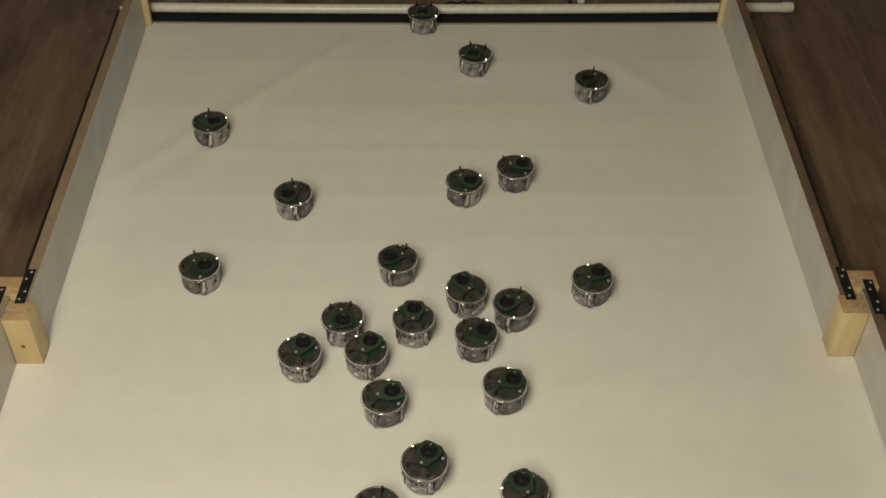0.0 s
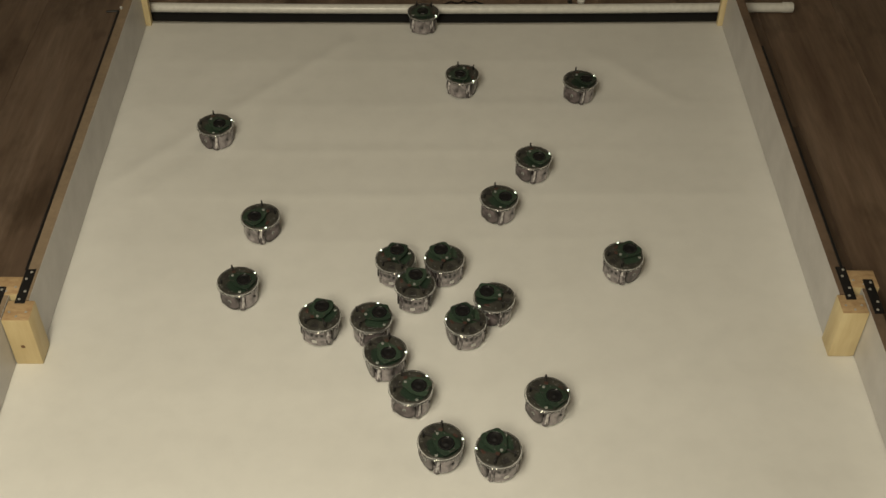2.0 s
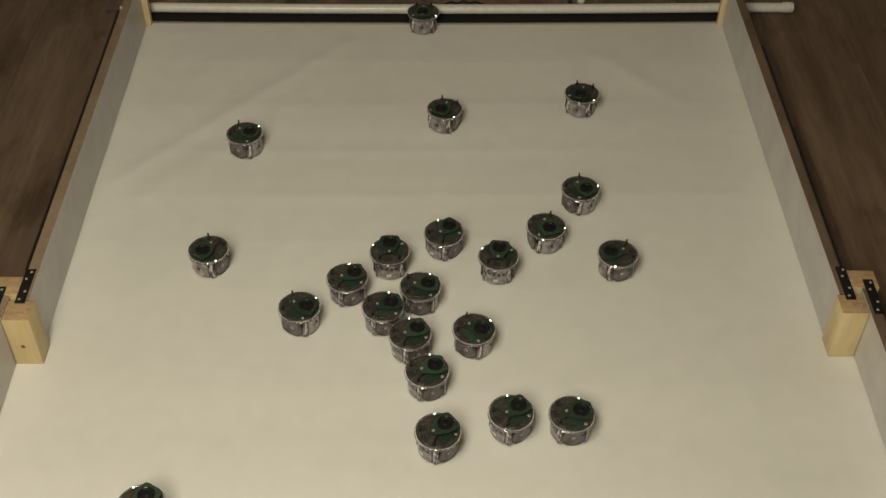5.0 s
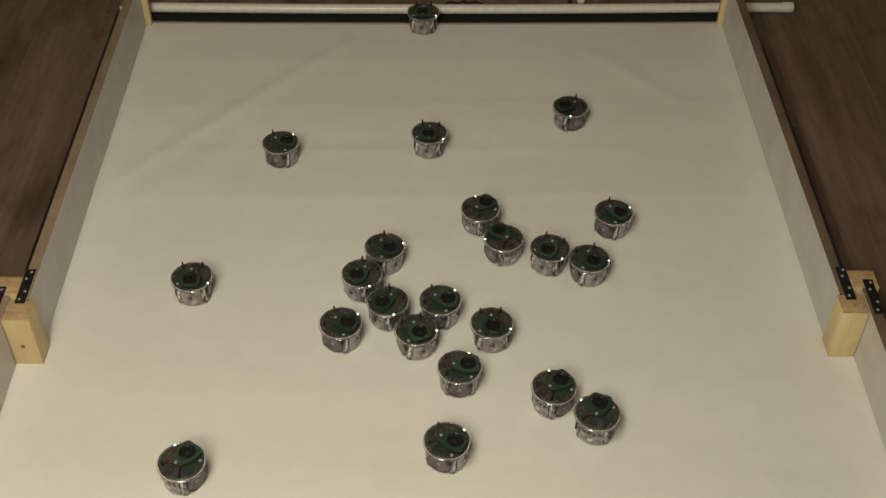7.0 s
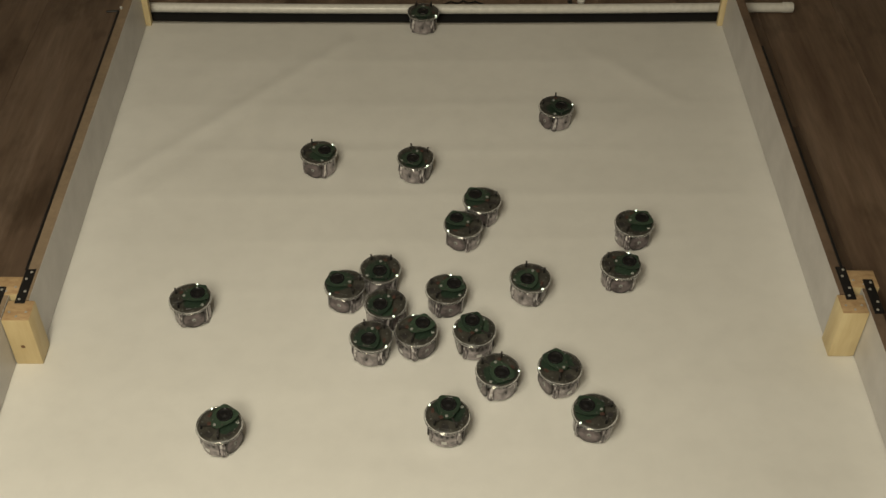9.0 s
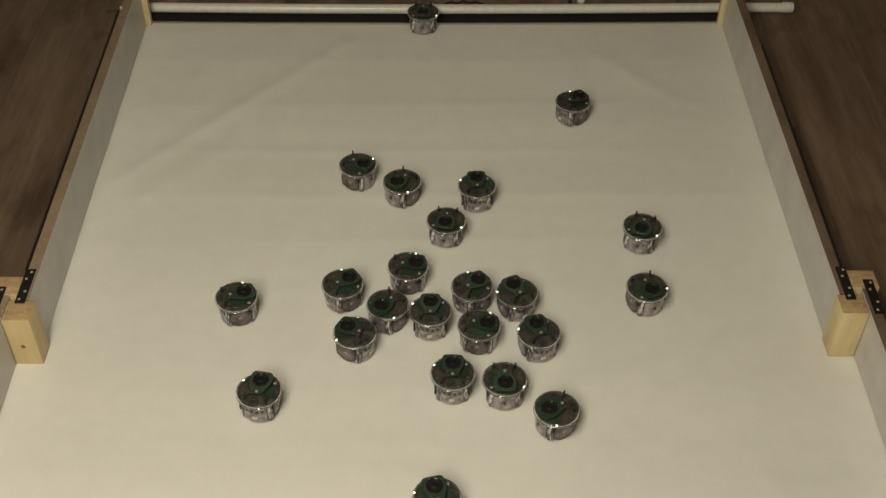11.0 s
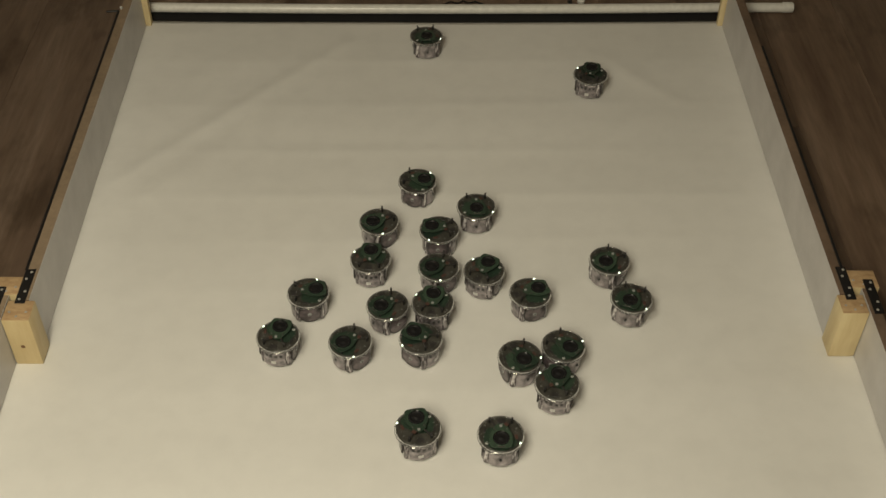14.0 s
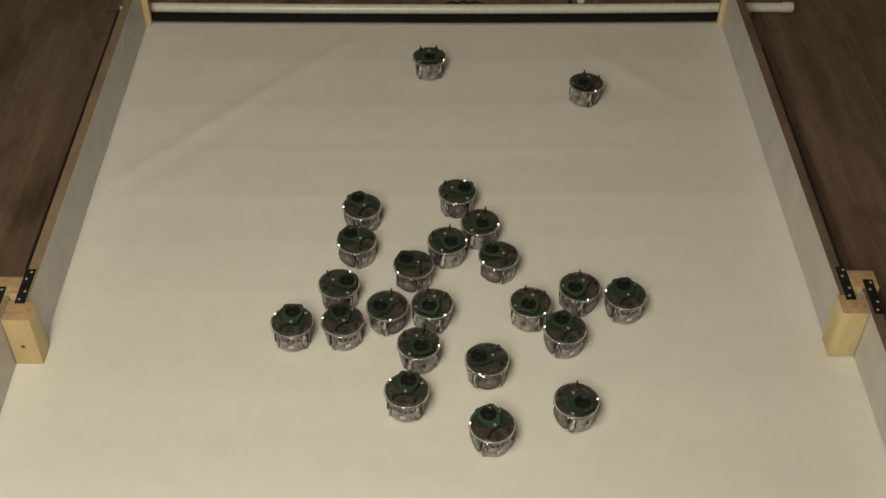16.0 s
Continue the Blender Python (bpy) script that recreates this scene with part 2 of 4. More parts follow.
def screen():
    """A projection screen unrolled on the floor: white cloth, black border, bottom bar."""
    top = thing("projection_screen", "white projection screen unrolled flat with faint creases", "projection screen")
    x0, x1, y0, y1 = -0.718, 0.753, -0.28, 2.366
    nx, ny = 120, 210
    creases = [((-0.63, 1.78), (-0.19, 2.28), 0.0040, 0.020), ((-0.60, 1.70), (-0.42, 1.90), 0.0022, 0.03),
               ((0.37, 2.24), (0.56, 2.04), 0.0026, 0.020), ((0.22, 1.24), (0.55, 1.36), 0.0012, 0.018),
               ((-0.62, 2.30), (-0.50, 2.34), 0.0014, 0.02), ((0.40, 1.86), (0.60, 1.84), 0.0011, 0.02),
               ((-0.30, 1.10), (0.10, 1.06), 0.0010, 0.02), ((-0.55, 2.12), (-0.40, 2.22), 0.0010, 0.02)]
    for ay, by, h in WAVES:
        creases.append(((-0.62, ay), (0.66, by), h, 0.013))
    bm = bmesh.new()
    grid = []
    for j in range(ny + 1):
        y = y0 + (y1 - y0) * j / ny
        row = []
        for i in range(nx + 1):
            x = x0 + (x1 - x0) * i / nx
            z = -0.0016
            z += 0.0011 * math.sin(y * 26 + 0.6 * math.sin(x * 2.1)) * (0.5 + 0.5 * math.sin(y * 7.3))
            z += 0.0012 * noise.noise((x * 2.2, y * 3.4, 0.3))
            for (ax, ay), (bx, by), h, w in creases:
                d = Vector((bx - ax, by - ay))
                u = max(0.0, min(1.0, ((x - ax) * d.x + (y - ay) * d.y) / d.length_squared))
                off = math.hypot(x - ax - d.x * u, y - ay - d.y * u)
                z += h * math.exp(-(off / w) ** 2) * (0.35 + 0.65 * math.sin(math.pi * (0.1 + 0.8 * u)))
            row.append(bm.verts.new((x, y + (0.0075 * (x + 0.66) + sag(x)) * (j / ny) ** 2, max(z, FLOOR_Z + 0.0008))))
        grid.append(row)
    for j in range(ny):
        for i in range(nx):
            bm.faces.new((grid[j][i], grid[j][i + 1], grid[j + 1][i + 1], grid[j + 1][i]))
    cloth = part("cloth", bm, FABRIC, top, "white matt screen cloth with soft creases", smooth=60)
    solid = cloth.modifiers.new("thickness", "SOLIDIFY")
    solid.thickness = 0.0006
    strip = box(-0.69, 0.72, y1 + 0.0005, 2.425, FLOOR_Z + 0.001, -0.0012)
    cuts = [e for e in strip.edges if abs(e.verts[0].co.x - e.verts[1].co.x) > 1]
    bmesh.ops.subdivide_edges(strip, edges=cuts, cuts=24)
    for v in strip.verts:
        v.co.y += 0.0075 * (v.co.x + 0.66) + sag(v.co.x)
    part("border", strip, BLACK_CLOTH, top, "black border strip")
    tube = moved(lathe([(0, -0.72)] + [(0.0116, -0.72 + 1.54 * k / 30) for k in range(31)] + [(0, 0.82)], 28), pose(0, 0.006 + 2.4042, 0.0126, 0, 0, 0.45) @ pose(0.04, 0, 0, 0, 90, 0))
    for v in tube.verts:
        v.co.y += 1.2 * sag(v.co.x)
    bar = part("bottom_bar", tube, WHITE_TUBE, top, "white tubular bottom bar", smooth=40)
    for x, d in ((-0.68, -1), (0.86, 1)):
        cap = lathe([(0, 0), (0.0122, 0), (0.0130, 0.002), (0.0130, 0.022), (0.0118, 0.026), (0.006, 0.0275), (0, 0.0275)], 28)
        part("end_cap", moved(cap, pose(x - 0.005 * d, 2.4102 + 0.0078 * x, 0.0132, 0, 90 * d, 0)), WHITE_TUBE, bar, "white plastic end cap", smooth=40)
    wire = bmesh.new()
    pts = [(-0.045, 0.0), (-0.03, 0.012), (-0.012, 0.004), (0.0, 0.016), (0.014, 0.005), (0.03, 0.013), (0.048, 0.001)]
    for (ax, ay), (bx, by) in zip(pts, pts[1:]):
        d = Vector((bx - ax, by - ay, 0))
        rod = lathe([(0, 0), (0.0022, 0), (0.0022, d.length), (0, d.length)], 8)
        moved(rod, Matrix.Translation((0.082 + ax, 2.428 + ay, 0.0100)) @ d.to_track_quat("Z", "Y").to_matrix().to_4x4())
        me = bpy.data.meshes.new("rod")
        rod.to_mesh(me)
        rod.free()
        wire.from_mesh(me)
        bpy.data.meshes.remove(me)
    part("pull_handle", wire, BLACK_STEEL, top, "dark bent wire pull handle", smooth=40)
    return top


screen()


def screw(parent, x, y, z, r=0.0026, up=True):
    head = lathe([(0, 0), (r, 0), (r * 0.95, r * 0.25), (r * 0.6, r * 0.42), (0, r * 0.46)], 10)
    part("screw", moved(head, Matrix.Translation((x, y, z))), ZINC, parent, smooth=40)


def bracket(parent, x, y0, y1, z, width=0.017):
    """A flat black steel strip with four screws."""
    strip = part("bracket", box(x - width / 2, x + width / 2, y0, y1, z, z + 0.0022, 0.0005, 1), BLACK_STEEL, parent, "flat black steel bracket")
    for k in (0, 1, 2, 3):
        y = y0 + (y1 - y0) * (0.1, 0.33, 0.7, 0.9)[k]
        screw(strip, x + (0.003 if k % 2 else -0.002), y, z + 0.0022)
    return strip


def post(parent, x0, x1, y0, y1, knot=None):
    p = part("post", box(x0, x1, y0, y1, 0.0005, WALL_TOP - 0.001, 0.0022), PINE, parent, "pale pine corner post", smooth=40)
    for u, v in ((0.2, 0.42), (0.8, 0.42), (0.5, 0.2)):
        screw(p, x0 + (x1 - x0) * u, y0 + (y1 - y0) * v, WALL_TOP - 0.001, 0.0024)
    if knot:
        k = moved(lathe([(0, 0), (0.004, 0), (0.0035, 0.0004), (0, 0.0005)], 12), pose(knot[0], y0 - 0.0001, knot[1], 90, 0, 0))
        part("knot", k, KNOT, p, "small brown knot")
    return p


def panel(parent, x0, x1, y0, y1, inner):
    """A white-faced board on edge; its top and ends are raw."""
    skin = 0.0006
    core = (x0, x1 - skin) if inner > 0 else (x0 + skin, x1)
    face = (x1 - skin, x1) if inner > 0 else (x0, x0 + skin)
    p = part("panel", box(*core, y0, y1, 0.0005, WALL_TOP, 0.0008, 1), RAW_EDGE if inner > 0 else DARK_EDGE, parent, "board with a raw brown top edge")
    part("white_facing", box(*face, y0, y1, 0.0005, WALL_TOP - 0.0008), WHITE_PANEL, p, "white melamine facing")
    return p


def arena_walls():
    left_far = thing("arena_wall", "long white-faced board with a pine post at its end", "arena wall", "arena walls")
    panel(left_far, -0.690, -0.670, 1.343, 2.341, 1)
    post(left_far, -0.7055, -0.6595, 1.2955, 1.3415, knot=(-0.684, 0.046))
    part("end_batten", box(-0.693, -0.657, 2.3425, 2.361, 0.0005, 0.15, 0.0015), PINE, left_far, "pine end batten", smooth=40)
    bracket(left_far, -0.6835, 1.333, 1.413, WALL_TOP)
    left_near = thing("arena_wall", "white-faced board beside the pine post, cut by the view", "arena wall", "arena walls")
    panel(left_near, -0.7265, -0.7065, -0.30, 1.353, 1)
    post(left_near, -0.7370, -0.6915, 1.3545, 1.398)
    bracket(left_near, -0.7235, 1.292, 1.371, WALL_TOP)
    right_far = thing("arena_wall", "long white-faced board with a pine post at its end", "arena wall", "arena walls")
    panel(right_far, 0.700, 0.720, 1.360, 2.352, -1)
    post(right_far, 0.6950, 0.7405, 1.3145, 1.3585)
    part("end_batten", box(0.688, 0.723, 2.3535, 2.3685, 0.0005, 0.15, 0.0015), PINE, right_far, "pine end batten", smooth=40)
    bracket(right_far, 0.7165, 1.345, 1.423, WALL_TOP)
    right_near = thing("arena_wall", "white-faced board beside the pine post, cut by the view", "arena wall", "arena walls")
    panel(right_near, 0.7415, 0.7615, -0.30, 1.373, -1)
    post(right_near, 0.7220, 0.7740, 1.3745, 1.4175)
    bracket(right_near, 0.7560, 1.312, 1.392, WALL_TOP)


arena_walls()


def cord(x0, y0, x1, y1, z0, z1, label):
    """A thin black cord along the outer edge of a board."""
    top = thing("cord", label, "cord")
    d = Vector((x1 - x0, y1 - y0, z1 - z0))
    rod = lathe([(0, 0), (0.0026, 0), (0.0026, d.length), (0, d.length)], 10)
    moved(rod, Matrix.Translation((x0, y0, z0)) @ d.to_track_quat("Z", "Y").to_matrix().to_4x4())
    part("strand", rod, BLACK_PLASTIC, top, smooth=40)
    return top


cord(-0.6915, 1.412, -0.6925, 2.228, WALL_TOP + 0.001, WALL_TOP + 0.001, "thin black cord along the board's outer edge")
cord(-0.6925, 2.229, -0.7190, 2.226, WALL_TOP + 0.001, WALL_TOP + 0.001, "short loose end of a thin black cord")
cord(0.7190, 1.42, 0.7220, 2.10, WALL_TOP + 0.001, WALL_TOP + 0.001, "thin black cord along the board's outer edge")


def small_clip():
    """A black clip and a white knob on the laminate beyond the bar."""
    clip = thing("cord_clip", "small black clip with a white knob on the laminate", "clip")
    part("jaw", box(0.340, 0.349, 2.437, 2.466, FLOOR_Z, 0.007, 0.001, 1), BLACK_PLASTIC, clip, "black plastic jaw")
    knob = lathe([(0, 0), (0.007, 0), (0.0095, 0.003), (0.0095, 0.009), (0.006, 0.012), (0, 0.013)], 16)
    part("knob", moved(knob, pose(0.372, 2.458, FLOOR_Z)), WHITE_TUBE, clip, "white plastic knob", smooth=40)


small_clip()
nail = thing("push_pin", "small white push pin at the cord's end", "push pin")
part("head", moved(lathe([(0, 0), (0.003, 0), (0.0036, 0.002), (0.003, 0.005), (0, 0.006)], 12), pose(-0.6885, 2.240, WALL_TOP)), WHITE_MARK, nail, smooth=40)


# ---- the robots ----
def wheel(parent, side):
    turn = pose(0, side * 0.0265, 0.0205, -90 * side, 0, 0)
    hub = part("wheel", moved(lathe([(0, 0), (0.017, 0), (0.018, 0.0008), (0.018, 0.0030), (0.0150, 0.0034), (0.0070, 0.0036), (0, 0.0042)], 28), turn),
               WHEEL, parent, "translucent grey plastic wheel", smooth=35)
    tyre = lathe([(0.0178, 0.0006), (0.0199, 0.0006), (0.0205, 0.0012), (0.0205, 0.0026), (0.0199, 0.0032), (0.0178, 0.0032), (0.0178, 0.0006)], 28)
    part("tyre", moved(tyre, turn), TYRE, hub, "thin dark rubber tyre", smooth=35)
    part("hub_cap", moved(lathe([(0, 0.0034), (0.0034, 0.0034), (0.0034, 0.0046), (0.0020, 0.0052), (0, 0.0052)], 12), turn), GREY_CAP, hub, "pale hub cap", smooth=35)
    part("axle_end", moved(lathe([(0, 0.0050), (0.0017, 0.0050), (0.0015, 0.0056), (0, 0.0056)], 10), turn), BLACK_PLASTIC, hub, "dark axle end", smooth=35)


def arc_plate(r0, r1, a0, a1, z0, z1, steps=10):
    out = [(r1 * math.cos(radians(a0 + (a1 - a0) * k / steps)), r1 * math.sin(radians(a0 + (a1 - a0) * k / steps))) for k in range(steps + 1)]
    out += [(r0 * math.cos(radians(a1 - (a1 - a0) * k / steps)), r0 * math.sin(radians(a1 - (a1 - a0) * k / steps))) for k in range(steps + 1)]
    return prism(out, z0, z1)


def chip(parent, x, y, wide, deep, z0, z1, material, label, turn=0.0, name="component"):
    body = box(-wide / 2, wide / 2, -deep / 2, deep / 2, z0, z1, min(wide, deep, z1 - z0) * 0.15, 1)
    return part(name, moved(body, pose(x, y, 0, 0, 0, turn)), material, parent, label)


LOW, HIGH = 0.0455, 0.0542  # tops of the two circuit boards


def robot():
    """A round two-wheeled desktop robot; it faces +x."""
    top = thing("mobile_robot", "small round wheeled robot with clear ring and green circuit board", "robot", "swarm of robots")
    # lower body: round, cut flat at the wheels
    outline = []
    for k in range(72):
        a = 2 * math.pi * k / 72
        r = 0.0300 + 0.0012 * math.cos(4 * a)
        x, y = r * math.cos(a), r * math.sin(a)
        outline.append((x, max(-0.0255, min(0.0255, y))))
    part("body", prism(outline, 0.005, 0.0400, 0.0015), SHELL, top, "smoky clear plastic body", smooth=35)
    rear = part("rear_plate", arc_plate(0.0296, 0.0328, 145, 215, 0.004, 0.0385), SILVER, top, "silvery rear cover", smooth=35)
    front = part("front_plate", arc_plate(0.0296, 0.0324, -35, 35, 0.004, 0.0375, 8), SILVER, top, "silvery front cover", smooth=35)
    for a in (157, 172, 188, 203):
        part("slot", arc_plate(0.0325, 0.0331, a - 4.2, a + 4.2, 0.0258, 0.0312, 2), BLACK_PLASTIC, rear, "dark slot")
    part("label", arc_plate(0.0325, 0.0330, 171, 186, 0.010, 0.0165, 2), WHITE_MARK, rear, "small white label")
    part("camera_window", moved(lathe([(0, 0), (0.0022, 0), (0.0022, 0.0010), (0.0022, 0.0016), (0, 0.0008)], 16), pose(0.0320, 0, 0.021, 0, 90, 0)), BLACK_PLASTIC, front, "round dark lens", smooth=35)
    for a in (47, -47, 133, -133):
        lobe = lathe([(0, 0.0012), (0.0052, 0.0012), (0.0066, 0.003), (0.0066, 0.012), (0.0060, 0.033), (0.0052, 0.037), (0, 0.037)], 14)
        lug = part("lobe", moved(lobe, pose(0.0278 * math.cos(radians(a)), 0.0278 * math.sin(radians(a)), 0)), SHELL, top, smooth=35)
        # added bright strip in place of the upright highlight on the body
        part("battery_contact", moved(arc_plate(0.0335, 0.0346, -3, 3, 0.008, 0.026, 2), pose(0, 0, 0, 0, 0, a + (5 if a > 0 else -5))), SILVER, lug, "narrow bright strip standing in for a body highlight")
    for s in (1, -1):
        wheel(top, s)
    # clear light ring round the upper edge
    ring = lathe([(0.0347, 0.0412), (0.0357, 0.0400), (0.0369, 0.0398), (0.0377, 0.0408), (0.0380, 0.0426), (0.0377, 0.0440), (0.0368, 0.0447), (0.0356, 0.0445), (0.0349, 0.0436), (0.0347, 0.0412)], 56)
    part("light_ring", ring, CLEAR, top, "clear plastic light ring", smooth=60)
    part("under_ring", lathe([(0.0296, 0.0375), (0.0318, 0.0375), (0.0330, 0.0390), (0.0336, 0.0428), (0.0296, 0.0428), (0.0296, 0.0375)], 48), BLACK_PLASTIC, top, "dark collar under the ring", smooth=35)
    low = part("lower_board", lathe([(0, LOW - 0.0028), (0.0350, LOW - 0.0028), (0.0350, LOW - 0.0012), (0.0332, LOW), (0.0300, LOW), (0, LOW)], 48), DARK_BOARD, top, "dark lower circuit board", smooth=35)
    # green mask on the lower board: the front and one flank
    mask = rounded([(0.0305, -0.0130), (0.0330, 0.0), (0.0305, 0.0130), (0.0240, 0.0225), (0.0150, 0.0265), (0.0040, 0.0200), (-0.0060, 0.0080),
                    (-0.0120, -0.0060), (-0.0130, -0.0165), (-0.0080, -0.0235), (0.0040, -0.0275), (0.0150, -0.0275), (0.0235, -0.0215)], 3, 0.3)
    part("solder_mask", prism(mask, LOW - 0.0004, LOW + 0.0004), PCB, low, "dark green solder mask", smooth=35)
    # raised front board with two rear arms; it carries the loudspeaker
    half = [(0.0325, 0.0), (0.0325, 0.0120), (0.0300, 0.0165), (0.0215, 0.0190), (0.0090, 0.0185), (-0.0020, 0.0135), (-0.0105, 0.0095), (-0.0150, 0.0)]
    upper = rounded(half + [(x, -y) for x, y in half[-2:0:-1]], 3, 0.25)
    board = part("upper_board", prism(upper, HIGH - 0.0012, HIGH), PCB, top, "green raised board over the front half", smooth=35)
    for s in (1, -1):
        arm = rounded([(-0.0090, s * 0.0060), (-0.0095, s * 0.0092), (-0.0235, s * 0.0192), (-0.0253, s * 0.0172)], 2, 0.25)
        part("arm", prism(arm if s > 0 else arm[::-1], HIGH - 0.0014, HIGH - 0.0003), DARK_CHIP, board, "slim dark rear arm", smooth=35)
    chip(board, 0.0312, 0, 0.0018, 0.0110, HIGH - 0.0002, HIGH + 0.0012, DARK_BOARD, "dark connector at the front edge", name="edge_connector")
    for x, y in ((0.0275, 0.0125), (0.0275, -0.0125), (-0.0225, 0.0178), (-0.0225, -0.0178)):
        part("spacer", moved(lathe([(0, LOW - 0.0003), (0.0020, LOW - 0.0003), (0.0020, HIGH - 0.0012), (0, HIGH - 0.0012)], 8), pose(x, y, 0)), BLACK_PLASTIC, board, smooth=35)
    disc = lathe([(0, HIGH - 0.0002), (0.0122, HIGH - 0.0002), (0.0122, HIGH + 0.0020), (0.0100, HIGH + 0.0020), (0.0092, HIGH + 0.0010), (0.0045, HIGH + 0.0004), (0.0030, HIGH + 0.0012), (0, HIGH + 0.0016)], 36)
    part("loudspeaker", moved(disc, pose(0.0143, 0, 0)), SPEAKER, board, "round black loudspeaker", smooth=40)
    rim = lathe([(0.0121, HIGH), (0.0131, HIGH), (0.0132, HIGH + 0.0018), (0.0126, HIGH + 0.0026), (0.0116, HIGH + 0.0024), (0.0114, HIGH + 0.0019), (0.0121, HIGH)], 36)
    part("speaker_rim", moved(rim, pose(0.0143, 0, 0)), GLOSS_BLACK, board, "glossy black rim", smooth=60)
    cap = lathe([(0, HIGH - 0.0002), (0.0026, HIGH - 0.0002), (0.0026, HIGH + 0.0010), (0.0020, HIGH + 0.0018), (0, HIGH + 0.0020)], 12)
    part("screw_cap", moved(cap, pose(-0.0096, 0, 0)), GREY_CAP, board, "round pale grey cap", smooth=40)
    chip(board, -0.0128, 0.0085, 0.0066, 0.0060, HIGH - 0.0002, HIGH + 0.0007, COPPER, "reddish brown component", 40)
    chip(board, -0.0030, -0.0100, 0.0045, 0.0020, HIGH - 0.0002, HIGH + 0.0007, DARK_BOARD, "dark chip", 12)
    chip(board, -0.0040, 0.0090, 0.0022, 0.0014, HIGH - 0.0002, HIGH + 0.0005, DULL_PART, "pale grey component")
    chip(board, 0.0288, 0.0045, 0.0011, 0.0016, HIGH - 0.0002, HIGH + 0.0006, DULL_PART, "pale grey component")
    chip(board, 0.0288, -0.0045, 0.0011, 0.0016, HIGH - 0.0002, HIGH + 0.0006, DULL_PART, "pale grey component")
    # what lies on the lower board
    mark = chip(low, 0.0188, -0.0222, 0.0040, 0.0040, LOW - 0.0002, LOW + 0.0018, WHITE_MARK, "small white square socket", -30)
    mark.name = "socket"
    chip(low, 0.0188, -0.0222, 0.0023, 0.0023, LOW + 0.0016, LOW + 0.0022, PCB, "dark middle of the socket", -30, "socket_centre")
    chip(low, 0.0050, 0.0245, 0.0085, 0.0045, LOW - 0.0002, LOW + 0.0014, COPPER, "reddish brown component", 8)
    chip(low, -0.0045, 0.0255, 0.0040, 0.0040, LOW - 0.0002, LOW + 0.0012, DARK_BOARD, "dark chip", 20)
    chip(low, -0.0120, 0.0250, 0.0018, 0.0030, LOW - 0.0002, LOW + 0.0010, DULL_PART, "grey component", 25)
    chip(low, -0.0255, 0.0, 0.0090, 0.0110, LOW - 0.0002, LOW + 0.0014, DARK_CHIP, "dark square chip")
    chip(low, -0.0300, 0.0105, 0.0016, 0.0026, LOW - 0.0002, LOW + 0.0010, DULL_PART, "grey component", 60)
    chip(low, -0.0300, -0.0095, 0.0016, 0.0026, LOW - 0.0002, LOW + 0.0010, DULL_PART, "grey component", -60)
    chip(low, -0.0060, -0.0255, 0.0085, 0.0040, LOW - 0.0002, LOW + 0.0016, DARK_CHIP, "dark chip", -10)
    chip(low, 0.0060, -0.0270, 0.0020, 0.0016, LOW - 0.0002, LOW + 0.0010, DULL_PART, "grey component", 10)
    chip(low, -0.0165, -0.0255, 0.0020, 0.0032, LOW - 0.0002, LOW + 0.0010, DULL_PART, "grey component", -30)
    points = ((0.0010, -0.0305), (-0.0215, -0.0235), (-0.0205, 0.0035))
    for k, (x, y) in enumerate(points):
        r = 0.0005 + 0.0002 * (k % 3)
        part("solder_point", moved(lathe([(0, 0), (r, 0), (r * 0.7, 0.0007), (0, 0.0009)], 8), pose(x, y, LOW + (0.0003 if x > 0 else 0))), ZINC, low, smooth=40)
    for s in (1, -1):
        pin = lathe([(0, 0), (0.0016, 0), (0.0015, 0.0036), (0.0018, 0.0042), (0.0017, 0.0052), (0, 0.0056)], 10)
        part("rear_pin", moved(pin, pose(-0.0225, s * 0.0176, HIGH - 0.0012, -8 * s, -6, 0)), DARK_CHIP, board, "dark upright pin", smooth=40)
    a = radians(62)
    led = lathe([(0, 0), (0.0015, 0), (0.0015, 0.0010), (0.0009, 0.0020), (0, 0.0023)], 10)
    part("led", moved(led, pose(0.0350 * math.cos(a), 0.0350 * math.sin(a), 0.0444)), LED, low, "lit white-green lamp", smooth=40)
    return top


def on_floor(x, y, turn):
    return pose(x, y, 0.0006, 0, 0, turn)


first = robot()
robots = {"a": first}
for key in "bcdefghijklmnopqrstuxy":
    robots[key] = copy_thing(first, pose(0, 0, 0))


# ---- laminate planks ----
def planks():
    width, length, gap = 0.192, 1.285, 0.0004
    shared = {}
    rows = []
    for col in range(-9, 10):
        x = col * width + 0.032
        start = -1.0 + ((col * 0.437) % 1.0) * length - length
        k = 0
        while start + k * length < 4.3:
            rows.append((x, start + k * length))
            k += 1
    mesh = mesh_of("plank", box(0, width - gap, 0, length - gap, -0.011, 0, 0.0005, 1), LAMINATE)
    for x, y in rows:
        if y < -1.55 or y + length > 4.38 or abs(x + width / 2) > 2.4:
            continue
        p = new("plank", mesh)
        p.parent = floor_ob
        p.matrix_basis = pose(x, y, FLOOR_Z)


planks()


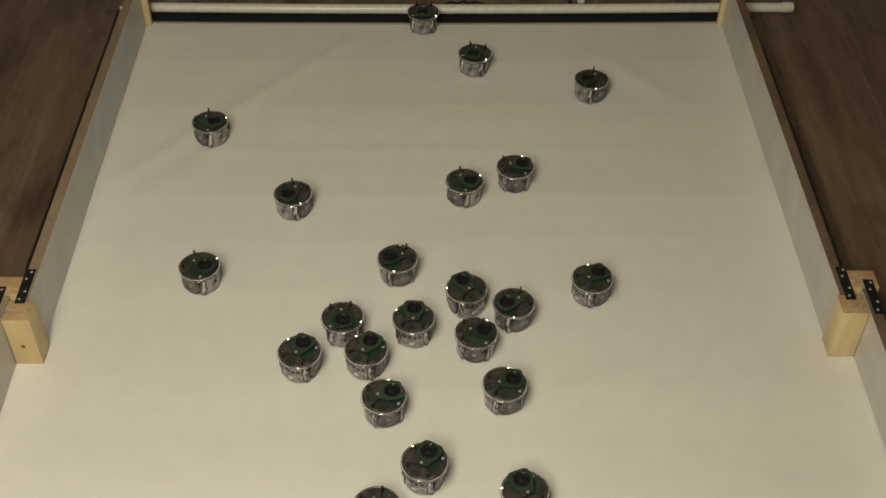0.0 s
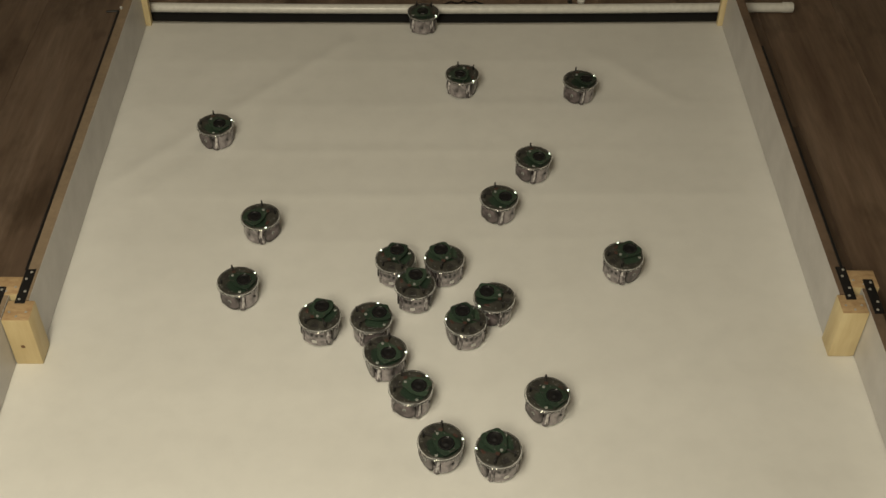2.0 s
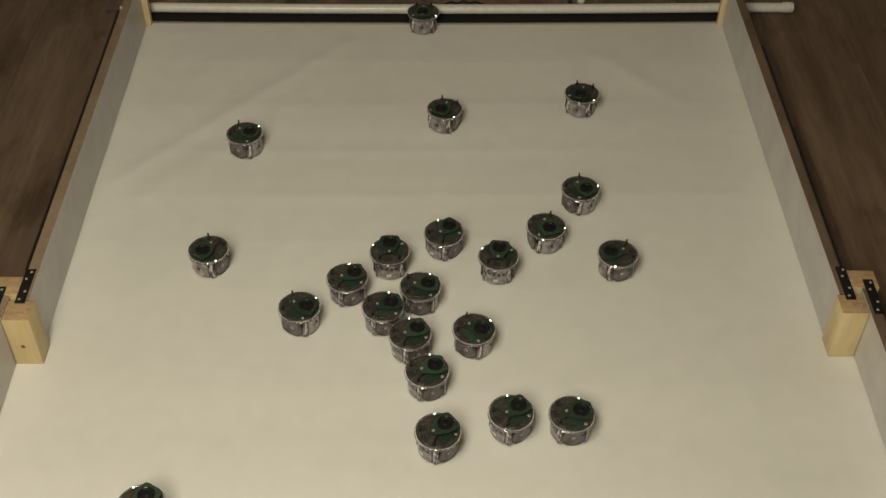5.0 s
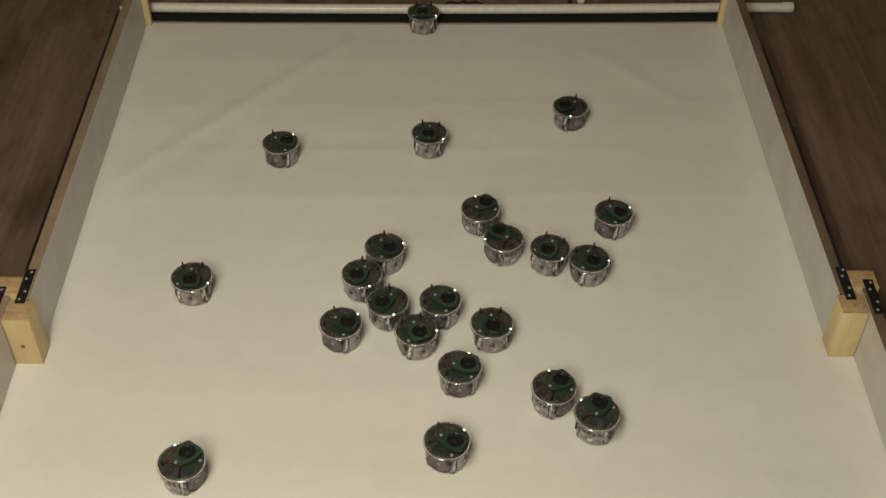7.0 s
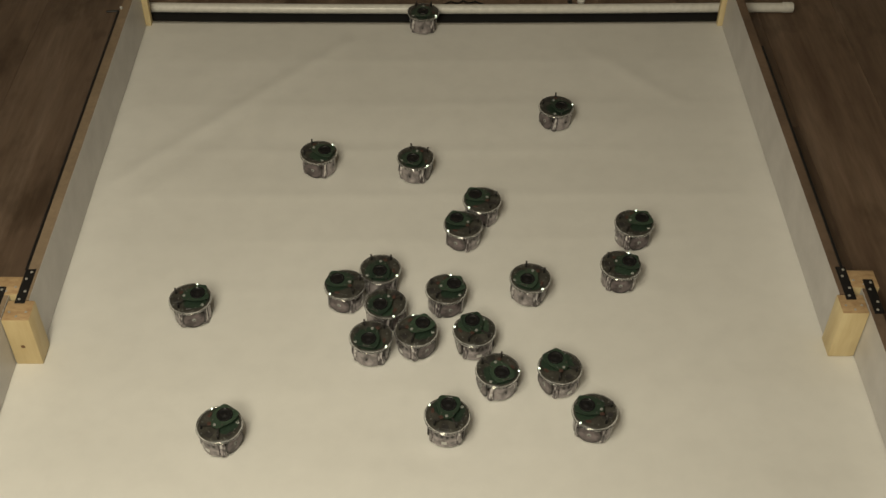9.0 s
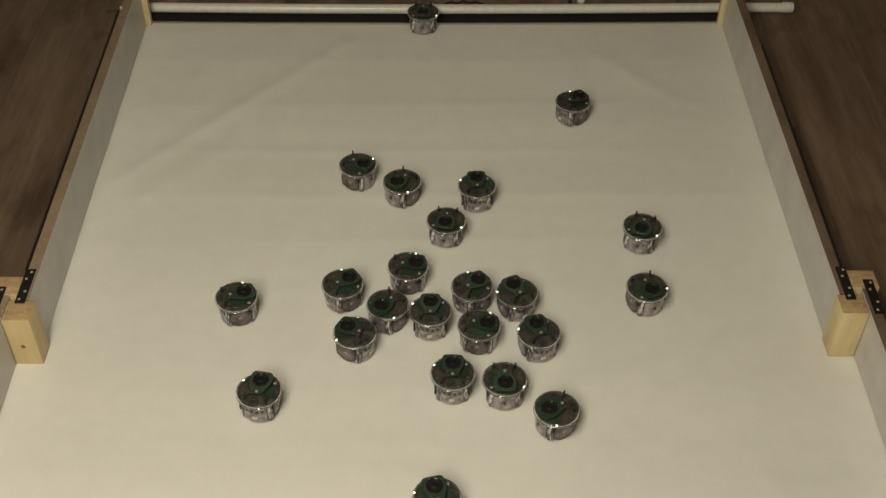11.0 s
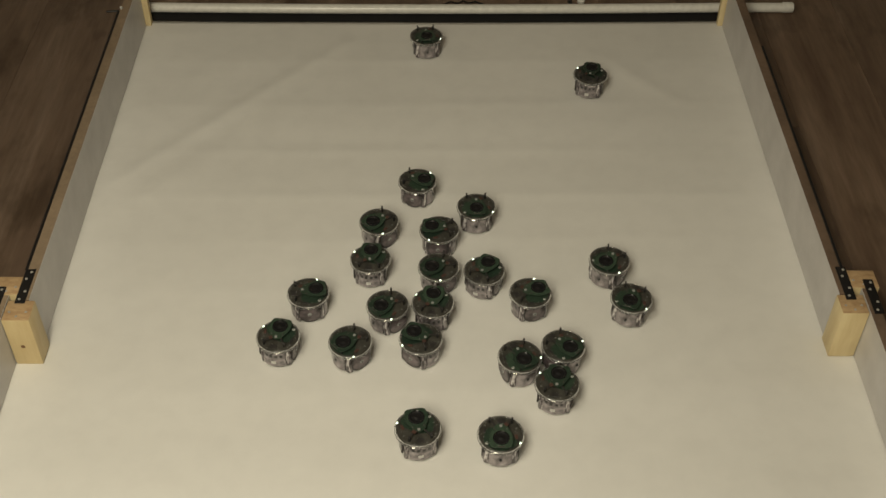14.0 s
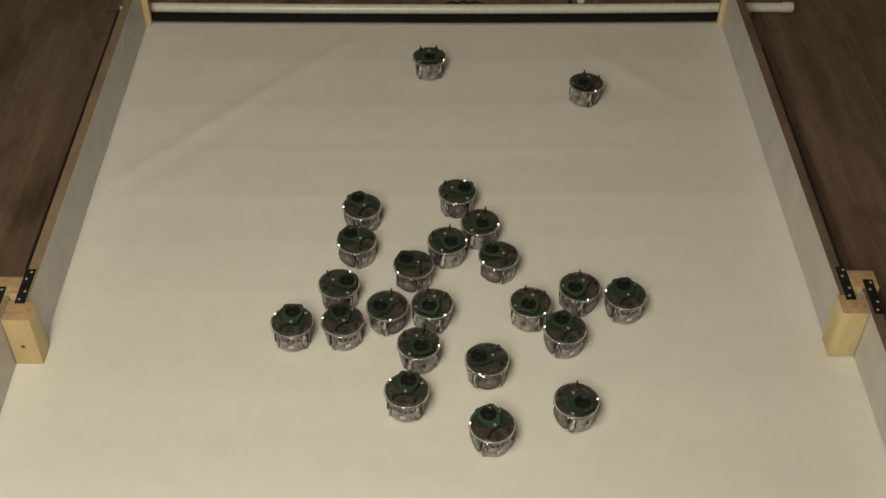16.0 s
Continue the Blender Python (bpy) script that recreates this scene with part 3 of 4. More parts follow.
def motions():
    walk(robots['a'], [
        (0.00, on_floor(-0.0138, 2.3390, -94.0)), (11.30, on_floor(-0.0138, 2.3390, -91.0)), (12.00, on_floor(-0.0129, 2.3253, -84.2)),
        (12.50, on_floor(-0.0113, 2.3044, -87.7)), (13.00, on_floor(-0.0102, 2.2819, -86.1)), (13.50, on_floor(-0.0084, 2.2604, -84.8)),
        (14.00, on_floor(-0.0064, 2.2384, -84.1)), (14.50, on_floor(-0.0049, 2.2219, -85.8)), (15.00, on_floor(-0.0035, 2.1989, -87.1)),
        (15.50, on_floor(-0.0017, 2.1792, -82.5)), (16.00, on_floor(0.0008, 2.1562, -85.0)),
    ])
    walk(robots['b'], [
        (0.00, on_floor(0.1029, 2.1697, -107.8)), (0.50, on_floor(0.0961, 2.1491, -109.3)), (1.00, on_floor(0.0890, 2.1289, -109.2)),
        (1.50, on_floor(0.0815, 2.1096, -114.9)), (2.00, on_floor(0.0730, 2.0890, -109.8)), (2.50, on_floor(0.0666, 2.0679, -104.2)),
        (3.00, on_floor(0.0601, 2.0461, -110.0)), (3.50, on_floor(0.0528, 2.0269, -111.8)), (4.00, on_floor(0.0452, 2.0056, -108.3)),
        (6.50, on_floor(0.0111, 1.9034, -137.4)), (7.00, on_floor(0.0011, 1.8822, -98.8)), (7.50, on_floor(-0.0042, 1.8620, -110.4)),
        (8.00, on_floor(-0.0126, 1.8400, -111.7)), (8.50, on_floor(-0.0198, 1.8207, -108.9)), (9.00, on_floor(-0.0266, 1.8013, -110.2)),
        (11.50, on_floor(-0.0596, 1.7077, -134.1)), (12.00, on_floor(-0.0672, 1.6843, -74.3)), (12.25, on_floor(-0.0712, 1.6689, -112.7)),
        (12.50, on_floor(-0.0753, 1.6534, -151.2)), (13.00, on_floor(-0.0828, 1.6445, -118.0)), (13.50, on_floor(-0.0886, 1.6248, -95.0)),
        (14.00, on_floor(-0.0938, 1.6106, -138.3)), (14.50, on_floor(-0.0922, 1.6122, -182.8)), (15.00, on_floor(-0.1025, 1.6219, -238.4)),
        (15.50, on_floor(-0.1152, 1.6381, -226.3)), (16.00, on_floor(-0.1282, 1.6548, -237.4)),
    ])
    walk(robots['c'], [
        (0.00, on_floor(0.3550, 2.0721, -142.3)), (0.50, on_floor(0.3388, 2.0671, -175.3)), (1.00, on_floor(0.3323, 2.0655, -150.4)),
        (1.50, on_floor(0.3308, 2.0644, -114.9)), (1.75, on_floor(0.3303, 2.0665, -75.5)), (2.00, on_floor(0.3299, 2.0687, -36.1)),
        (2.25, on_floor(0.3347, 2.0679, 6.4)), (2.50, on_floor(0.3395, 2.0671, 48.9)), (3.00, on_floor(0.3426, 2.0723, -13.5)),
        (3.50, on_floor(0.3377, 2.0768, -52.1)), (4.00, on_floor(0.3418, 2.0630, -94.4)), (6.50, on_floor(0.3032, 1.9772, -124.7)),
        (7.00, on_floor(0.3004, 1.9736, -156.5)), (7.50, on_floor(0.2845, 1.9770, -214.0)), (7.75, on_floor(0.2785, 1.9769, -166.4)),
        (8.00, on_floor(0.2725, 1.9767, -118.7)), (8.50, on_floor(0.2712, 1.9741, -116.0)), (9.00, on_floor(0.2706, 1.9741, -52.2)),
        (10.15, on_floor(0.2914, 1.9830, -1.2)), (11.50, on_floor(0.3189, 2.0021, 48.0)), (12.00, on_floor(0.3332, 2.0188, 51.0)),
        (12.50, on_floor(0.3383, 2.0316, 80.2)), (13.00, on_floor(0.3437, 2.0523, 71.2)), (13.50, on_floor(0.3497, 2.0717, 74.5)),
        (14.00, on_floor(0.3544, 2.0897, 75.9)), (14.50, on_floor(0.3556, 2.0855, 117.8)), (14.75, on_floor(0.3567, 2.0850, 162.9)),
        (15.00, on_floor(0.3578, 2.0846, 208.1)), (15.50, on_floor(0.3535, 2.0792, 245.7)), (16.00, on_floor(0.3425, 2.0594, 236.3)),
    ])
    walk(robots['d'], [
        (0.00, on_floor(-0.4551, 1.9164, -40.5)), (0.50, on_floor(-0.4531, 1.9147, -46.6)), (1.00, on_floor(-0.4496, 1.9115, -36.2)),
        (1.50, on_floor(-0.4462, 1.9092, -30.6)), (2.00, on_floor(-0.4429, 1.9069, -38.7)), (2.50, on_floor(-0.4398, 1.9049, -22.4)),
        (3.00, on_floor(-0.4374, 1.9038, -25.6)), (3.50, on_floor(-0.4330, 1.9020, -7.7)), (4.00, on_floor(-0.4163, 1.8963, -31.2)),
        (6.50, on_floor(-0.3228, 1.8534, -8.2)), (7.00, on_floor(-0.3023, 1.8489, -15.7)), (7.50, on_floor(-0.2820, 1.8425, -19.5)),
        (8.00, on_floor(-0.2625, 1.8347, -23.9)), (8.50, on_floor(-0.2421, 1.8254, -25.3)), (9.00, on_floor(-0.2226, 1.8171, -21.3)),
        (11.50, on_floor(-0.1218, 1.7687, -31.3)), (12.00, on_floor(-0.1025, 1.7602, -14.7)), (12.50, on_floor(-0.0830, 1.7521, -27.1)),
        (13.00, on_floor(-0.0630, 1.7447, -13.4)), (13.50, on_floor(-0.0439, 1.7379, -25.5)), (14.00, on_floor(-0.0223, 1.7291, -18.5)),
        (14.50, on_floor(-0.0044, 1.7217, -26.1)), (15.00, on_floor(0.0166, 1.7138, -14.6)), (15.50, on_floor(0.0339, 1.7057, -35.5)),
        (16.00, on_floor(0.0553, 1.6982, 2.5)),
    ])
    walk(robots['e'], [
        (0.00, on_floor(-0.2636, 1.6917, -122.2)), (0.50, on_floor(-0.2750, 1.6741, -123.4)), (1.00, on_floor(-0.2897, 1.6562, -135.1)),
        (1.50, on_floor(-0.3045, 1.6414, -134.5)), (2.00, on_floor(-0.3195, 1.6246, -129.1)), (2.50, on_floor(-0.3335, 1.6091, -134.5)),
        (3.00, on_floor(-0.3490, 1.5927, -132.0)), (3.50, on_floor(-0.3636, 1.5763, -131.5)), (4.00, on_floor(-0.3787, 1.5602, -134.3)),
        (6.50, on_floor(-0.4250, 1.4868, -92.6)), (7.00, on_floor(-0.4254, 1.4633, -89.6)), (7.50, on_floor(-0.4249, 1.4411, -87.9)),
        (8.00, on_floor(-0.4256, 1.4202, -96.5)), (8.50, on_floor(-0.4239, 1.4086, -48.6)), (9.00, on_floor(-0.4198, 1.4094, 15.1)),
        (11.50, on_floor(-0.3150, 1.4168, 16.8)), (12.00, on_floor(-0.2938, 1.4212, 6.0)), (12.50, on_floor(-0.2727, 1.4227, 1.5)),
        (13.00, on_floor(-0.2503, 1.4240, 5.3)), (13.50, on_floor(-0.2307, 1.4239, -6.4)), (14.00, on_floor(-0.2132, 1.4235, 6.4)),
        (14.50, on_floor(-0.2011, 1.4305, 49.9)), (15.00, on_floor(-0.1952, 1.4370, 31.9)), (15.50, on_floor(-0.1773, 1.4444, 14.0)),
        (16.00, on_floor(-0.1602, 1.4464, -4.2)),
    ])
    walk(robots['f'], [
        (0.00, on_floor(-0.4157, 1.4903, -28.2)), (0.50, on_floor(-0.3975, 1.4813, -25.5)), (1.00, on_floor(-0.3793, 1.4715, -31.3)),
        (1.50, on_floor(-0.3609, 1.4615, -25.5)), (2.00, on_floor(-0.3414, 1.4522, -26.2)), (2.50, on_floor(-0.3216, 1.4412, -31.8)),
        (3.00, on_floor(-0.3023, 1.4307, -25.7)), (3.50, on_floor(-0.2847, 1.4220, -27.2)), (4.00, on_floor(-0.2644, 1.4117, -27.1)),
        (6.50, on_floor(-0.1715, 1.3595, -18.6)), (7.00, on_floor(-0.1519, 1.3514, -26.6)), (7.50, on_floor(-0.1334, 1.3420, -27.6)),
        (8.00, on_floor(-0.1157, 1.3322, -30.4)), (8.50, on_floor(-0.0996, 1.3215, -37.1)), (9.00, on_floor(-0.0981, 1.3204, -103.2)),
        (10.15, on_floor(-0.1151, 1.3261, -160.2)), (10.82, on_floor(-0.1237, 1.3286, -203.8)), (11.50, on_floor(-0.1323, 1.3311, -247.4)),
        (11.75, on_floor(-0.1327, 1.3314, -285.3)), (12.00, on_floor(-0.1332, 1.3317, -323.2)), (12.50, on_floor(-0.1322, 1.3303, -378.5)),
        (13.00, on_floor(-0.1309, 1.3297, -428.2)), (13.50, on_floor(-0.1290, 1.3184, -457.4)), (14.00, on_floor(-0.1331, 1.3085, -499.8)),
        (14.25, on_floor(-0.1319, 1.3076, -542.2)), (14.50, on_floor(-0.1306, 1.3066, -584.6)), (15.00, on_floor(-0.1361, 1.3189, -618.7)),
        (15.50, on_floor(-0.1412, 1.3369, -609.0)), (16.00, on_floor(-0.1489, 1.3576, -610.7)),
    ])
    walk(robots['g'], [
        (0.00, on_floor(-0.2177, 1.2854, 65.4)), (0.50, on_floor(-0.2111, 1.3042, 74.2)), (1.00, on_floor(-0.2032, 1.3267, 66.6)),
        (1.50, on_floor(-0.1960, 1.3457, 70.7)), (2.00, on_floor(-0.1893, 1.3675, 75.5)), (2.50, on_floor(-0.1822, 1.3886, 65.1)),
        (3.00, on_floor(-0.1747, 1.4080, 75.1)), (3.50, on_floor(-0.1687, 1.4308, 74.1)), (4.00, on_floor(-0.1609, 1.4517, 65.4)),
        (5.25, on_floor(-0.1422, 1.4625, 15.6)), (6.50, on_floor(-0.1236, 1.4732, -34.1)), (6.75, on_floor(-0.1218, 1.4728, -80.6)),
        (7.00, on_floor(-0.1201, 1.4725, -127.1)), (7.50, on_floor(-0.1294, 1.4586, -120.0)), (8.00, on_floor(-0.1381, 1.4449, -123.7)),
        (8.50, on_floor(-0.1373, 1.4412, -192.8)), (9.00, on_floor(-0.1494, 1.4446, -198.5)), (10.15, on_floor(-0.1540, 1.4451, -268.7)),
        (11.50, on_floor(-0.1531, 1.4489, -339.7)), (12.00, on_floor(-0.1319, 1.4576, -335.3)), (12.50, on_floor(-0.1151, 1.4652, -335.7)),
        (13.00, on_floor(-0.1133, 1.4698, -287.0)), (13.50, on_floor(-0.1086, 1.4904, -279.1)), (14.00, on_floor(-0.1063, 1.5096, -274.1)),
        (14.50, on_floor(-0.1045, 1.5294, -276.3)), (15.00, on_floor(-0.1052, 1.5304, -241.1)), (15.50, on_floor(-0.1174, 1.5464, -223.2)),
        (16.00, on_floor(-0.1339, 1.5601, -216.3)),
    ])
    walk(robots['h'], [
        (0.00, on_floor(-0.1497, 1.3648, -80.6)), (0.50, on_floor(-0.1495, 1.3644, -6.2)), (1.00, on_floor(-0.1295, 1.3627, -4.1)),
        (1.50, on_floor(-0.1076, 1.3630, 7.5)), (2.00, on_floor(-0.0991, 1.3646, 11.2)), (2.50, on_floor(-0.0979, 1.3639, 74.5)),
        (3.00, on_floor(-0.0929, 1.3879, 82.2)), (3.50, on_floor(-0.0946, 1.3864, 24.3)), (4.00, on_floor(-0.0898, 1.3857, -28.0)),
        (4.90, on_floor(-0.0810, 1.3897, 6.0)), (5.60, on_floor(-0.0738, 1.3944, 61.1)), (6.05, on_floor(-0.0707, 1.3976, 104.2)),
        (6.50, on_floor(-0.0676, 1.4007, 147.4)), (6.75, on_floor(-0.0698, 1.4022, 187.4)), (7.00, on_floor(-0.0719, 1.4038, 227.4)),
        (7.50, on_floor(-0.0759, 1.4000, 243.6)), (8.00, on_floor(-0.0749, 1.4004, 234.4)), (8.50, on_floor(-0.0755, 1.3992, 239.1)),
        (9.00, on_floor(-0.0756, 1.3984, 233.4)), (11.50, on_floor(-0.0711, 1.3955, 224.6)), (12.00, on_floor(-0.0710, 1.3955, 214.4)),
        (12.50, on_floor(-0.0720, 1.3947, 228.7)), (13.00, on_floor(-0.0712, 1.3949, 217.1)), (13.50, on_floor(-0.0711, 1.3948, 214.9)),
        (14.00, on_floor(-0.0719, 1.3938, 220.6)), (14.50, on_floor(-0.0724, 1.3925, 201.2)), (15.00, on_floor(-0.0710, 1.3929, 205.1)),
        (15.50, on_floor(-0.0718, 1.3932, 220.9)), (16.00, on_floor(-0.0724, 1.3928, 217.9)),
    ])
    walk(robots['i'], [
        (0.00, on_floor(-0.1053, 1.2906, 59.0)), (0.50, on_floor(-0.1055, 1.2900, 4.8)), (1.00, on_floor(-0.0835, 1.2904, -2.6)),
        (1.50, on_floor(-0.0736, 1.2874, -30.6)), (2.00, on_floor(-0.0730, 1.2868, -65.0)), (2.25, on_floor(-0.0727, 1.2863, -25.7)),
        (2.50, on_floor(-0.0724, 1.2859, 13.5)), (3.00, on_floor(-0.0705, 1.2888, 54.9)), (3.50, on_floor(-0.0584, 1.3045, 49.3)),
        (4.00, on_floor(-0.0479, 1.3147, 39.3)), (6.50, on_floor(-0.0198, 1.3348, 10.5)), (6.75, on_floor(-0.0204, 1.3354, -27.5)),
        (7.00, on_floor(-0.0210, 1.3360, -65.5)), (7.50, on_floor(-0.0211, 1.3385, -127.7)), (8.00, on_floor(-0.0194, 1.3405, -163.2)),
        (8.25, on_floor(-0.0195, 1.3395, -206.5)), (8.50, on_floor(-0.0197, 1.3385, -249.8)), (9.00, on_floor(-0.0210, 1.3344, -322.4)),
        (10.25, on_floor(-0.0068, 1.3603, -284.4)), (11.50, on_floor(0.0073, 1.3862, -246.3)), (12.00, on_floor(0.0081, 1.3858, -203.4)),
        (12.50, on_floor(0.0080, 1.3870, -258.6)), (13.00, on_floor(0.0091, 1.3859, -204.0)), (13.50, on_floor(0.0098, 1.3884, -240.8)),
        (14.00, on_floor(0.0078, 1.4001, -274.6)), (14.25, on_floor(0.0090, 1.3996, -233.8)), (14.50, on_floor(0.0102, 1.3990, -193.1)),
        (15.00, on_floor(0.0078, 1.4016, -123.4)), (15.50, on_floor(0.0129, 1.4136, -108.5)), (16.00, on_floor(0.0066, 1.3974, -112.6)),
    ])
    walk(robots['j'], [
        (0.00, on_floor(-0.0726, 1.1899, 16.4)), (0.50, on_floor(-0.0651, 1.1969, 64.2)), (1.00, on_floor(-0.0478, 1.2157, 23.2)),
        (1.50, on_floor(-0.0450, 1.2142, -14.3)), (2.00, on_floor(-0.0286, 1.2090, -20.0)), (2.50, on_floor(-0.0256, 1.2085, 22.4)),
        (3.00, on_floor(-0.0259, 1.2103, 92.3)), (3.50, on_floor(-0.0245, 1.2230, 70.0)), (4.00, on_floor(-0.0151, 1.2339, 35.9)),
        (6.50, on_floor(0.0292, 1.2503, 9.5)), (7.00, on_floor(0.0521, 1.2523, 0.3)), (7.50, on_floor(0.0709, 1.2524, 0.0)),
        (8.00, on_floor(0.0937, 1.2515, -4.9)), (8.50, on_floor(0.1138, 1.2495, -5.6)), (9.00, on_floor(0.1157, 1.2459, -66.0)),
        (11.50, on_floor(0.1277, 1.2141, -94.4)), (12.00, on_floor(0.1257, 1.1968, -98.5)), (12.50, on_floor(0.1237, 1.1756, -92.1)),
        (13.00, on_floor(0.1217, 1.1526, -98.7)), (13.50, on_floor(0.1180, 1.1351, -104.3)), (14.00, on_floor(0.1150, 1.1131, -91.5)),
        (14.50, on_floor(0.1133, 1.1036, -143.1)), (14.75, on_floor(0.1141, 1.1037, -183.8)), (15.00, on_floor(0.1149, 1.1039, -224.4)),
        (15.50, on_floor(0.1103, 1.1127, -250.3)), (16.00, on_floor(0.1019, 1.1332, -245.8)),
    ])
    walk(robots['k'], [
        (0.00, on_floor(-0.0055, 1.0609, 60.8)), (0.50, on_floor(0.0052, 1.0800, 60.3)), (1.00, on_floor(0.0157, 1.0984, 60.2)),
        (1.50, on_floor(0.0184, 1.1015, 0.4)), (2.00, on_floor(0.0200, 1.0999, -54.8)), (2.50, on_floor(0.0195, 1.0991, -100.3)),
        (3.00, on_floor(0.0201, 1.1016, -154.7)), (3.25, on_floor(0.0205, 1.0996, -202.1)), (3.50, on_floor(0.0208, 1.0975, -249.5)),
        (4.00, on_floor(0.0153, 1.1166, -257.6)), (4.90, on_floor(0.0155, 1.1194, -315.1)), (5.60, on_floor(0.0181, 1.1146, -370.7)),
        (6.50, on_floor(0.0223, 1.1068, -415.1)), (7.00, on_floor(0.0292, 1.1005, -384.8)), (7.25, on_floor(0.0273, 1.0996, -344.9)),
        (7.50, on_floor(0.0254, 1.0987, -305.0)), (8.00, on_floor(0.0271, 1.1089, -270.9)), (8.50, on_floor(0.0282, 1.1300, -274.9)),
        (9.00, on_floor(0.0306, 1.1514, -277.8)), (11.50, on_floor(0.0416, 1.2621, -271.0)), (12.00, on_floor(0.0420, 1.2790, -271.5)),
        (12.50, on_floor(0.0411, 1.2803, -213.8)), (13.00, on_floor(0.0221, 1.2928, -213.2)), (13.50, on_floor(0.0050, 1.3039, -212.8)),
        (14.00, on_floor(-0.0129, 1.3159, -215.1)), (14.50, on_floor(-0.0255, 1.3237, -208.4)), (14.75, on_floor(-0.0244, 1.3248, -167.0)),
        (15.00, on_floor(-0.0234, 1.3259, -125.7)), (15.50, on_floor(-0.0226, 1.3266, -77.6)), (16.00, on_floor(-0.0167, 1.3050, -71.5)),
    ])
    walk(robots['l'], [
        (0.00, on_floor(0.1470, 1.0078, 110.8)), (0.50, on_floor(0.1380, 1.0288, 116.2)), (1.00, on_floor(0.1288, 1.0464, 119.0)),
        (1.50, on_floor(0.1204, 1.0627, 116.2)), (2.00, on_floor(0.1101, 1.0844, 114.6)), (2.50, on_floor(0.1004, 1.1050, 115.8)),
        (3.00, on_floor(0.0917, 1.1222, 117.9)), (3.50, on_floor(0.0915, 1.1228, 59.8)), (4.00, on_floor(0.1001, 1.1312, 33.7)),
        (6.50, on_floor(0.1899, 1.1966, 39.1)), (7.00, on_floor(0.2067, 1.2097, 37.0)), (7.50, on_floor(0.2241, 1.2210, 29.1)),
        (8.00, on_floor(0.2313, 1.2272, 81.8)), (8.50, on_floor(0.2303, 1.2342, 119.0)), (9.00, on_floor(0.2200, 1.2519, 121.9)),
        (11.50, on_floor(0.1885, 1.3413, 90.3)), (12.00, on_floor(0.1911, 1.3452, 36.7)), (12.25, on_floor(0.1901, 1.3437, -1.1)),
        (12.50, on_floor(0.1891, 1.3422, -38.9)), (13.00, on_floor(0.2011, 1.3297, -52.3)), (13.50, on_floor(0.2137, 1.3154, -44.8)),
        (14.00, on_floor(0.2297, 1.2995, -44.8)), (14.50, on_floor(0.2320, 1.2981, -23.4)), (14.75, on_floor(0.2313, 1.2992, 17.2)),
        (15.00, on_floor(0.2307, 1.3003, 57.8)), (15.50, on_floor(0.2380, 1.3198, 80.8)), (16.00, on_floor(0.2359, 1.3399, 112.6)),
    ])
    walk(robots['m'], [
        (0.00, on_floor(-0.0568, 1.5112, -161.9)), (0.50, on_floor(-0.0594, 1.5088, -114.8)), (0.75, on_floor(-0.0597, 1.5082, -75.3)),
        (1.00, on_floor(-0.0599, 1.5075, -35.8)), (1.50, on_floor(-0.0611, 1.5091, 16.1)), (2.00, on_floor(-0.0607, 1.5095, 77.8)),
        (2.50, on_floor(-0.0616, 1.5140, 122.6)), (3.00, on_floor(-0.0620, 1.5180, 190.5)), (3.50, on_floor(-0.0612, 1.5183, 181.3)),
        (4.00, on_floor(-0.0605, 1.5179, 150.5)), (4.62, on_floor(-0.0674, 1.5254, 111.6)), (5.25, on_floor(-0.0743, 1.5329, 72.6)),
        (5.88, on_floor(-0.0809, 1.5397, 30.4)), (6.50, on_floor(-0.0876, 1.5466, -11.8)), (7.00, on_floor(-0.0813, 1.5428, -48.6)),
        (7.50, on_floor(-0.0712, 1.5263, -74.6)), (8.00, on_floor(-0.0728, 1.5118, -105.7)), (8.50, on_floor(-0.0783, 1.5001, -129.8)),
        (9.00, on_floor(-0.0872, 1.4840, -92.0)), (10.15, on_floor(-0.0596, 1.4884, -37.8)), (11.50, on_floor(-0.0238, 1.4942, 15.7)),
        (12.00, on_floor(-0.0039, 1.4993, 13.2)), (12.50, on_floor(0.0163, 1.5035, 10.5)), (13.00, on_floor(0.0156, 1.5029, -43.7)),
        (13.50, on_floor(0.0193, 1.4945, -91.4)), (14.00, on_floor(0.0183, 1.4896, -147.2)), (14.50, on_floor(0.0078, 1.4833, -150.8)),
        (15.00, on_floor(0.0005, 1.4824, -196.3)), (15.50, on_floor(-0.0087, 1.4867, -208.7)), (16.00, on_floor(-0.0273, 1.4960, -204.4)),
    ])
